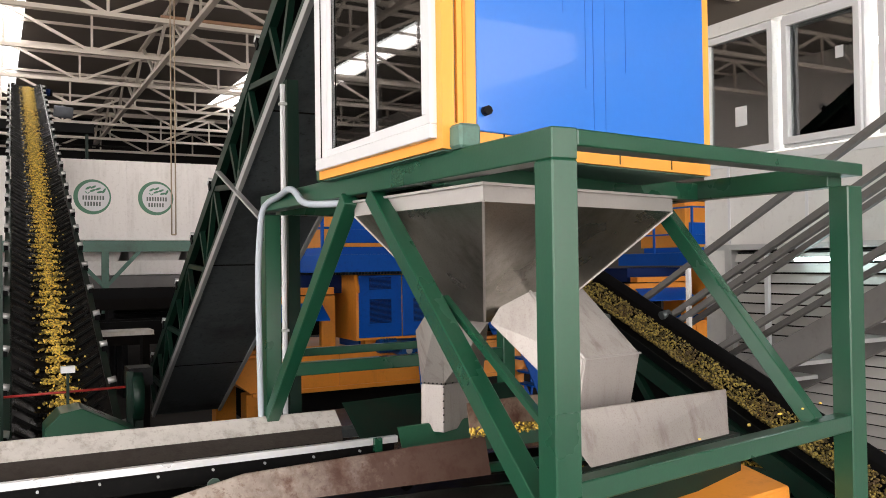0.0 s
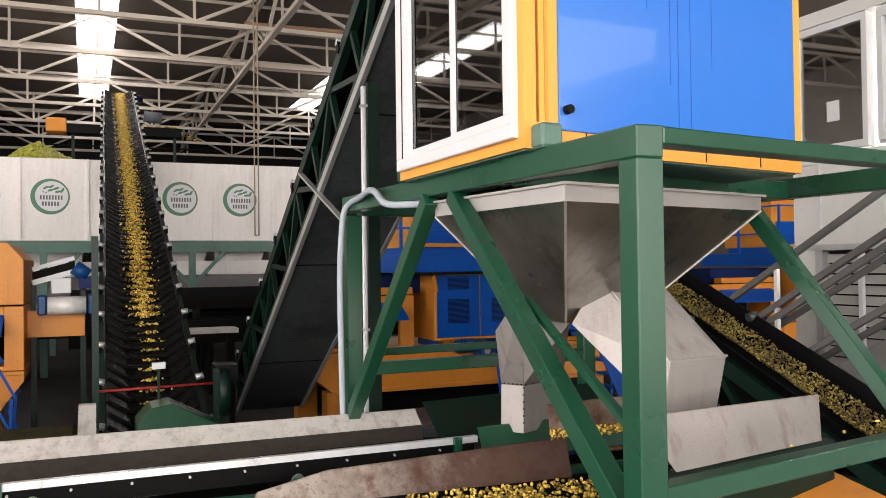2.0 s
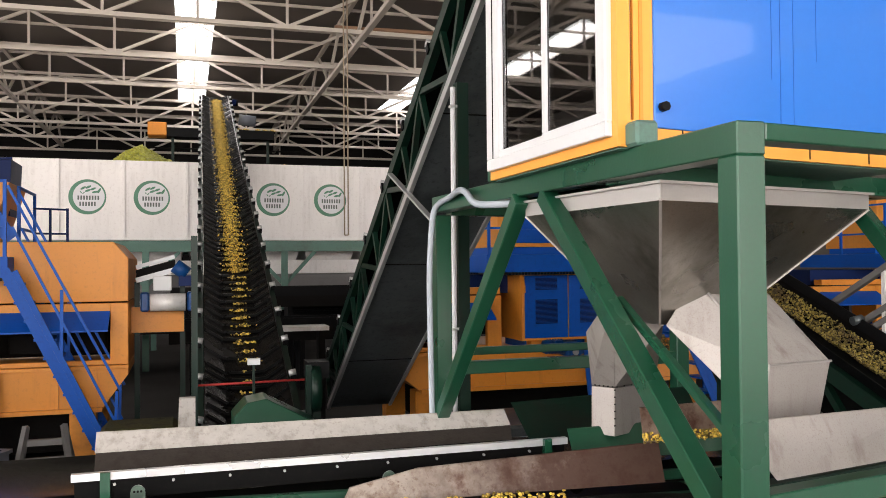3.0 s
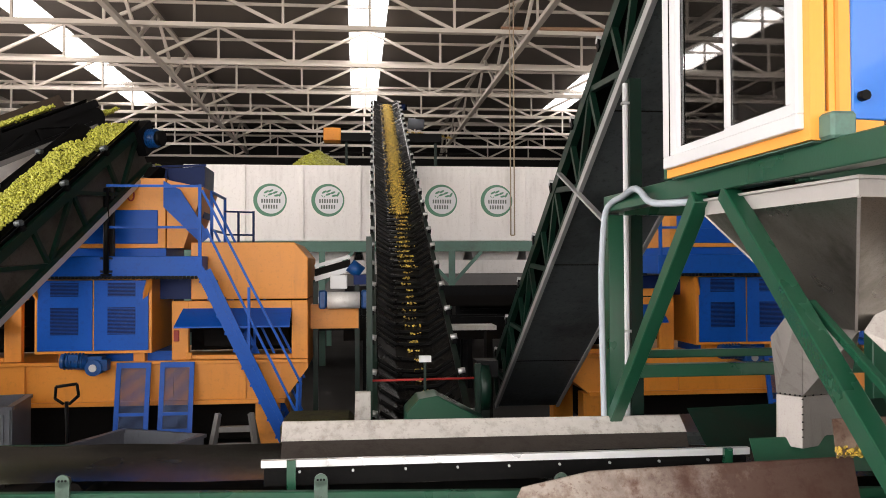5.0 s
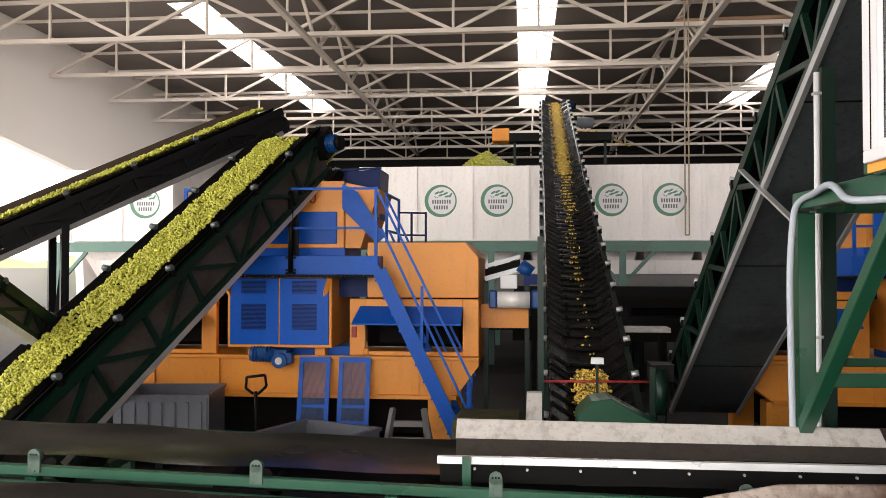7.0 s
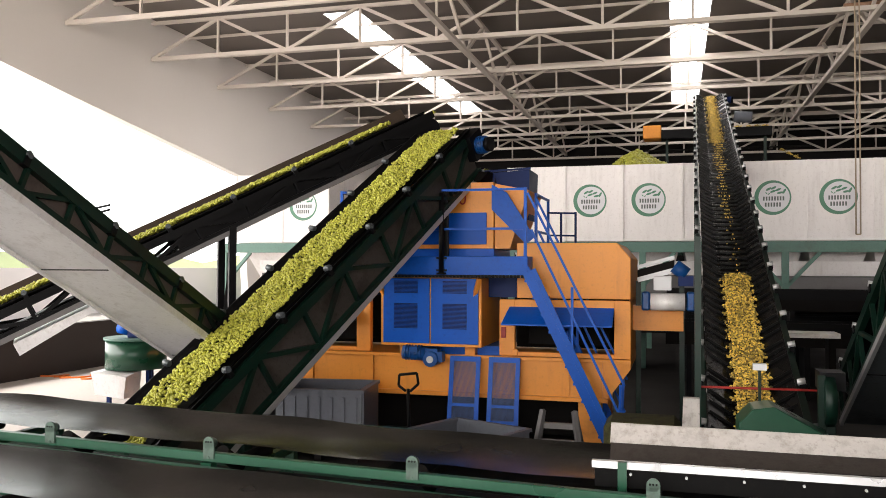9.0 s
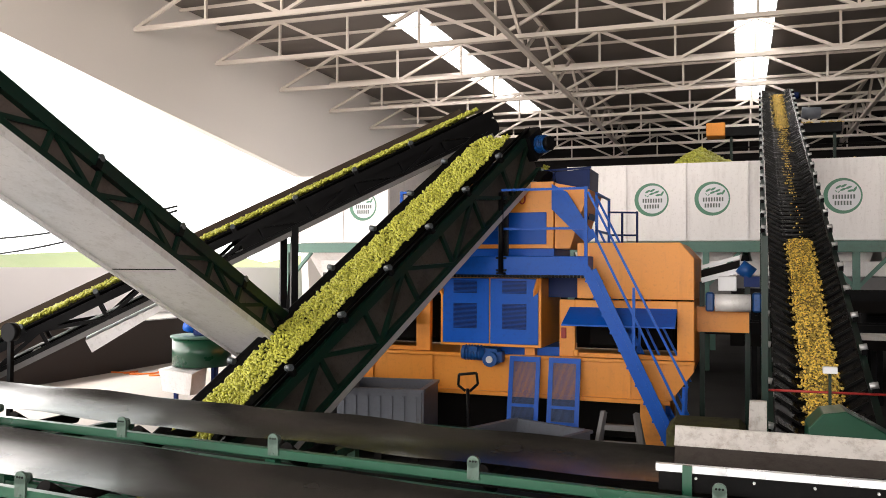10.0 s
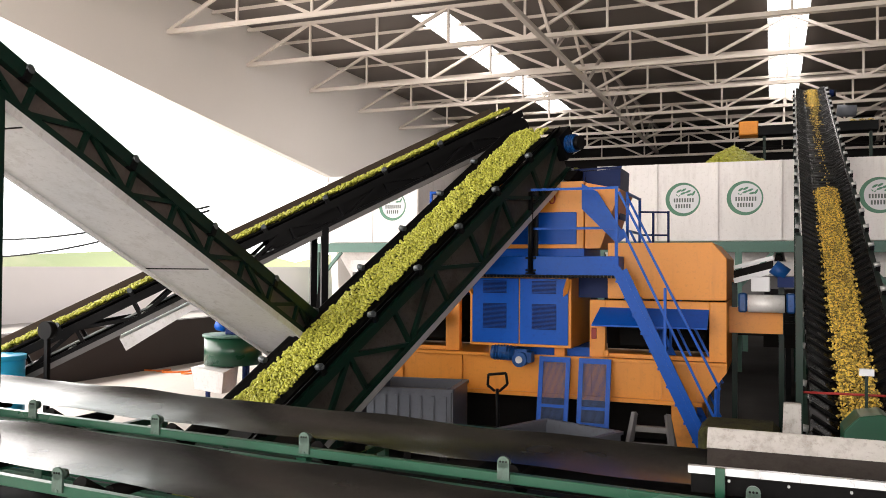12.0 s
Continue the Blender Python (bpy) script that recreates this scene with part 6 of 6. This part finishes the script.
def feed_boxes():
    """Feed boxes at the feet of the conveyors."""
    for name, m, w, label, leg in (("feed_box", long_m, 0.9, "dark sheet-metal feed box at the overhead conveyor foot", True),
                                   ("feed_box", leafy_m, 1.05, "dark sheet-metal feed box at the green olive conveyor foot", True),
                                   ("feed_box", side_m, 0.7, "dark sheet-metal feed box at the side conveyor foot", True)):
        t = thing(name, label, "feed box", m, "conveyor feed boxes")
        for s in (-1, 1):
            bm = bm_new()
            box(bm, s * w / 2 - 0.01, s * w / 2 + 0.01, -0.5, 0.35, -0.45, 0.16)
            part("side", bm, BLACK, t)
        bm = bm_new()
        box(bm, -w / 2, w / 2, -0.52, -0.5, -0.45, 0.16)
        part("back", bm, BLACK, t)
        bm = bm_new()
        box(bm, -w / 2, w / 2, -0.5, 0.2, -0.47, -0.45)
        part("bottom", bm, BLACK, t)
        if leg:
            inv = m.inverted()
            for s in (-1, 1):
                a = m @ Vector((s * w / 2, -0.2, -0.45))
                bm = bm_new()
                beam(bm, inv @ a, inv @ Vector((a.x, a.y, 0.02)), 0.07)
                part("leg", bm, BLACK, t)



feed_boxes()


# ---- olives on the belts ----
def strip_points(rnd, length, half, count, depth, crown):
    """Centres of olives lying on a troughed belt, heaped in the middle."""
    pts = []
    for _ in range(count):
        x = rnd.uniform(-1, 1)
        x = x * half
        y = rnd.uniform(0, length)
        top = crown * (1 - (x / half) ** 2) + depth * (0.4 + 0.6 * abs(math.sin(y * 7.3 + x * 9)))
        pts.append((x, y, 0.02 + top * rnd.uniform(0.55, 1.0) + 0.08 * (x / half) ** 2))
    return pts


def heaped_mesh(name, mat, length, half, count, depth, crown, r, seed):
    rnd = random.Random(seed)
    me = olive_mesh(name, mat, strip_points(rnd, length, half, count, depth, crown), r, seed)
    return me


FULL = [heaped_mesh("green_load", OLIVE_GREEN, 0.8, 0.30, 1000, 0.045, 0.10, 0.0185, 40 + k) for k in range(3)]
LEAFLOAD = [heaped_mesh("leafy_load", LEAFY, 0.8, 0.15, 1300, 0.025, 0.04, 0.0085, 80 + k) for k in range(3)]


def clump_mesh(seed, count, spread, long_):
    """Three clumps of olives, each lying against its cleat and thinning out upwards and to both sides."""
    rnd = random.Random(seed)
    pts = []
    for c in range(3):
        lean = rnd.gauss(0.03, 0.012)
        for _ in range(int(count * rnd.uniform(0.8, 1.2))):
            up = abs(rnd.gauss(0, long_))
            x = lean + rnd.gauss(0, spread) * (1.0 - min(0.75, up / 0.26))
            pts.append((max(-0.30, min(0.30, x)), c * 0.2633 + min(up, 0.25) - 0.03 + 0.30 * abs(x) * (0.4 if up < 0.05 else 0.1), 0.016 + rnd.uniform(0, 0.010 + 0.03 * min(1.0, count / 150))))
    return olive_mesh("clump_load", OLIVE_MIX, pts, 0.0138, seed)


SPARSE = [clump_mesh(90 + k, 8, 0.05, 0.02) for k in range(3)]
FEW = [clump_mesh(87 + k, 2, 0.05, 0.015) for k in range(3)]
LIGHT = [clump_mesh(93 + k, 26, 0.06, 0.033) for k in range(3)]
MEDIUM = [clump_mesh(96 + k, 150, 0.098, 0.085) for k in range(3)]


def full_mesh(seed):
    """A stretch of belt well covered with olives, ragged along both edges where the cleats hold them."""
    rnd = random.Random(seed)
    pts = []
    for _ in range(900):
        y = rnd.uniform(0, 0.79)
        half = 0.215 - 0.07 * ((y / 0.2633) % 1.0) + rnd.gauss(0, 0.012)
        x = 0.02 + half * rnd.uniform(-1, 1)
        pts.append((x, y + 0.15 * abs(x), 0.02 + rnd.uniform(0, 0.03) + 0.02 * (1 - abs(x) / 0.25)))
    return olive_mesh("full_load", OLIVE_MIX, pts, 0.0138, seed)


DENSE = [full_mesh(99 + k) for k in range(3)]

V_CENTRAL = 1.69
MOVES = []


def on(m, s, z=0.0):
    return m @ Matrix.Translation((0, s, z))


def ride(m, s0, v, t1, z=0.0, s_min=-0.4):
    """Rows of an even ride along a belt until t1; before its turn a load waits in the boot at the foot."""
    ta = (s_min - s0) / v
    boot = on(m, s_min, z - 0.3)
    if ta >= min(t1, 11.6):
        return [(0.0, boot), (12.0, boot)]
    times = []
    if ta > 0:
        first = [(0.0, boot)] + ([(ta - 0.3, boot)] if ta > 0.4 else [])
        start = ta
    else:
        first, start = [], 0.0
    times = [start, start + 0.1, start + 0.3]
    t = math.ceil(start + 0.6)
    while t < t1 - 0.5:
        times.append(t)
        t += 1.0
    times += [t1 - 0.3, t1 - 0.1, t1]
    out = first
    last = frame(out[-1][0]) if out else -1
    for t in sorted(times):
        if t >= start and frame(t) > last:
            out.append((t, on(m, s0 + v * t, z)))
            last = frame(t)
    return out


def central_rows(s0):
    """Way of a load up the feed conveyor, over the head, along the cross conveyor and down into a hopper."""
    L, v = central_L, V_CENTRAL
    end = L - 0.75
    t_head = (end - s0) / v
    if t_head >= 12:
        return ride(central_m, s0, v, 12.0)
    land = Matrix.Translation((1.1, 31.7, 7.66)) @ pose(0, 0, 0, 0, 0, -85)
    side = Matrix.Translation((2.4, 31.75, 7.66)) @ pose(0, 0, 0, 0, 0, -85)
    drop = Matrix.Translation((3.55, 31.75, 6.6)) @ pose(0, 0, 0, -30, 0, -85)
    rest = Matrix.Translation((3.7, 31.6, 4.2)) @ pose(0, 0, 0, -30, 0, -85)
    rows = ride(central_m, s0, v, t_head) if t_head > 0.1 else [(0.0, on(central_m, end))]
    t0 = rows[-1][0]
    for dt, m in ((0.45, land), (1.4, side), (1.9, drop), (2.3, rest), (2.7, rest)):
        if t0 + dt < 11.9:
            rows.append((t0 + dt, m))
    rows.append((12.0, rows[-1][1]))
    return rows


def central_loads():
    scale = 1.0577
    k = 0
    s = -19.6
    while s < central_L - 0.6:
        d = 8.1 + s / scale
        dense = d > 8.0 or d < -1.6
        ob = new("olive_load", (DENSE if d < -1.6 else MEDIUM if d > 7.6 else LIGHT if d > 4.6 else SPARSE if d > 1.4 else FEW)[k % 3])
        tagged(ob, "ripe yellow olives riding up the cleated belt" if dense else "a few ripe olives lying behind the belt cleats", "olives", "olives on the feed conveyor", "stuff")
        MOVES.append((ob, central_rows(s)))
        s += 0.7899
        k += 1


central_loads()


def steady_load(meshes, m, L, v, label, group, step=0.78, z=0.0, fall=(0, 0.35, -0.9), s_end=None):
    """Loads that ride up a conveyor all the time and drop off at its head."""
    inv = m.to_3x3()
    s = -12.0 * v - 0.2
    k = 0
    end = s_end or L
    while s < end - 0.7:
        ob = new("olive_load", meshes[k % len(meshes)])
        tagged(ob, label, "olives", group, "stuff")
        th = (end - 0.8 - s) / v
        if th >= 12:
            rows = ride(m, s, v, 12.0, z)
        else:
            rows = ride(m, s, v, th, z) if th > 0.1 else [(0.0, on(m, end - 0.8, z))]
            t0 = rows[-1][0]
            q = on(m, end - 0.35, z - 0.35)
            low = Matrix.Translation(Vector(fall)) @ q
            for dt, p in ((0.6, q), (1.1, low)):
                if t0 + dt < 11.8:
                    rows.append((t0 + dt, p))
            rows.append((12.0, rows[-1][1]))
        MOVES.append((ob, rows))
        s += step
        k += 1


steady_load(FULL, leafy_m, leafy_L, 0.55, "thick layer of fresh green olives riding up the belt", "olives on the green olive conveyor", z=0.02, fall=(0.1, 0.3, -0.5))
steady_load(FULL, long_m, long_L, 0.55, "layer of green olives on the overhead belt", "olives on the overhead conveyor", z=0.05, fall=(0.5, -0.9, -1.2))
steady_load(LEAFLOAD, side_m, side_L, 0.4, "olives mixed with leaves riding up the side belt", "olives on the side conveyor", z=0.02, fall=(0.0, 0.3, -0.8))


def beam_olives():
    rnd = random.Random(12)
    pts = [(x, 2.37 + 0.147 * (x - 1.75) + rnd.uniform(-0.03, 0.03), 1.853 + 0.0305 * (x - 1.75)) for x in (3.35, 3.52, 3.18, 2.9, 2.55)]
    tagged(new("stray_olives", olive_mesh("stray_olives", OLIVE_MIX, pts, 0.0075, 13)), "a few stray olives on the green beam", "olives", kind="stuff")


beam_olives()


def near_load():
    """A batch that the near belt carries away after the hopper lets it go."""
    rnd = random.Random(7)
    v = 1.8
    for k in range(4):
        pts = strip_points(rnd, 0.66, 0.27, 800, 0.025, 0.03)
        me = olive_mesh("batch_load", OLIVE_MIX, [(y, x, z) for x, y, z in pts], 0.0115, 100 + k)
        ob = new("olive_load", me)
        tagged(ob, "ripe olives carried along the near belt", "olives", "olives on the near belt", "stuff")
        x0 = 3.2 + 0.62 * k
        def at(x):
            return pose(x, 4.07, near_height(x) - 0.05, 0, 1.9, 0)
        MOVES.append((ob, [(0.0, at(x0)), (0.9, at(x0)), (1.2, at(x0 - 0.2)), (2.2, at(x0 - 2.0)), (6.0, at(x0 - 2.0 - 3.8 * v)), (7.4, at(x0 - 2.0 - 5.2 * v)), (9.0, at(-12.6 + 0.6 * k)), (12.0, at(-12.6 + 0.6 * k))]))
    pts = [(rnd.uniform(-1.0, 2.2), rnd.uniform(3.8, 4.35)) for _ in range(70)]
    me = olive_mesh("scattered_olives", OLIVE_MIX, [(x, y, near_height(x) - 0.045 + max(0, abs(y - 4.05) - 0.19) * 0.3) for x, y in pts], 0.0105, 9)
    tagged(new("scattered_olives", me), "single olives and leaves scattered on the near belt", "olives", kind="stuff")
    pts = [(rnd.uniform(2.46, 3.0), rnd.gauss(4.15, 0.015)) for _ in range(260)]
    me = olive_mesh("stuck_olives", OLIVE_MIX, [(x, y, 1.61 + rnd.uniform(-0.02, 0.03)) for x, y in pts], 0.009, 10)
    tagged(new("stuck_olives", me), "olives caught on the guard plate ledge", "olives", kind="stuff")


near_load()


# ---- cleats of the feed belt, going round the drums ----
def cleat_mesh():
    bm = bm_new()
    prof = [(-0.42, 0.02, 0.115), (-0.22, -0.035, 0.004), (0.0, -0.06, 0.002), (0.22, -0.035, 0.004), (0.42, 0.02, 0.115)]
    w, h = 0.011, 0.030
    rings = []
    for x, y, z in prof:
        rings.append([bm.verts.new(c) for c in ((x, y - w, z), (x, y + w, z), (x, y + w * 0.4, z + h), (x, y - w * 0.4, z + h))])
    for a, b in zip(rings, rings[1:]):
        for j in range(4):
            bm.faces.new([a[j], a[(j + 1) % 4], b[(j + 1) % 4], b[j]])
    bm.faces.new(rings[0])
    bm.faces.new(rings[-1][::-1])
    return mesh_of("cleat", bm, CLEAT)


CLEAT = material("worn_rubber_cleat", (0.004, 0.004, 0.004), 0.30, 0, 0.2, 4.0, 0.0, 60, spec=0.16)


def cleats():
    me = cleat_mesh()
    r, L, v = 0.17, central_L, V_CENTRAL
    total = 2 * L + 2 * math.pi * r
    n = int(total / 0.2633)
    gap = total / n

    def place(u):
        u %= total
        if u < L:
            return Matrix.Translation((0, u, 0))
        if u < L + math.pi * r:
            a = (u - L) / r
            return Matrix.Translation((0, L, -r)) @ Matrix.Rotation(-a, 4, "X") @ Matrix.Translation((0, 0, r))
        if u < 2 * L + math.pi * r:
            return Matrix.Translation((0, L - (u - L - math.pi * r), -2 * r)) @ Matrix.Rotation(-math.pi, 4, "X")
        a = (u - 2 * L - math.pi * r) / r
        return Matrix.Translation((0, 0, -r)) @ Matrix.Rotation(-math.pi - a, 4, "X") @ Matrix.Translation((0, 0, r))

    for k in range(n):
        u0 = k * gap + 0.03
        ob = shared("cleat", me, central)
        times = {0.0, 0.1, 0.3, 2.0, 4.0, 6.0, 8.0, 10.0, 11.7, 11.9, 12.0}
        for turn in (L, 2 * L + math.pi * r, total + L):
            t0, t1 = (turn - u0) / v, (turn + math.pi * r - u0) / v
            if t1 > 0 and t0 < 12:
                for f in (-0.5, -0.2, -0.06, 0.0, 0.33, 0.67, 1.0, 1.2, 1.6, 2.6):
                    times.add(round(t0 + (t1 - t0) * f, 3))
        rows, last = [], -1
        for t in sorted(times):
            if 0 <= t <= 12 and frame(t) > last:
                rows.append((t, place(u0 + v * t)))
                last = frame(t)
        MOVES.append((ob, rows))


cleats()


def motions():
    for ob, rows in MOVES:
        walk(ob, rows)


motions()
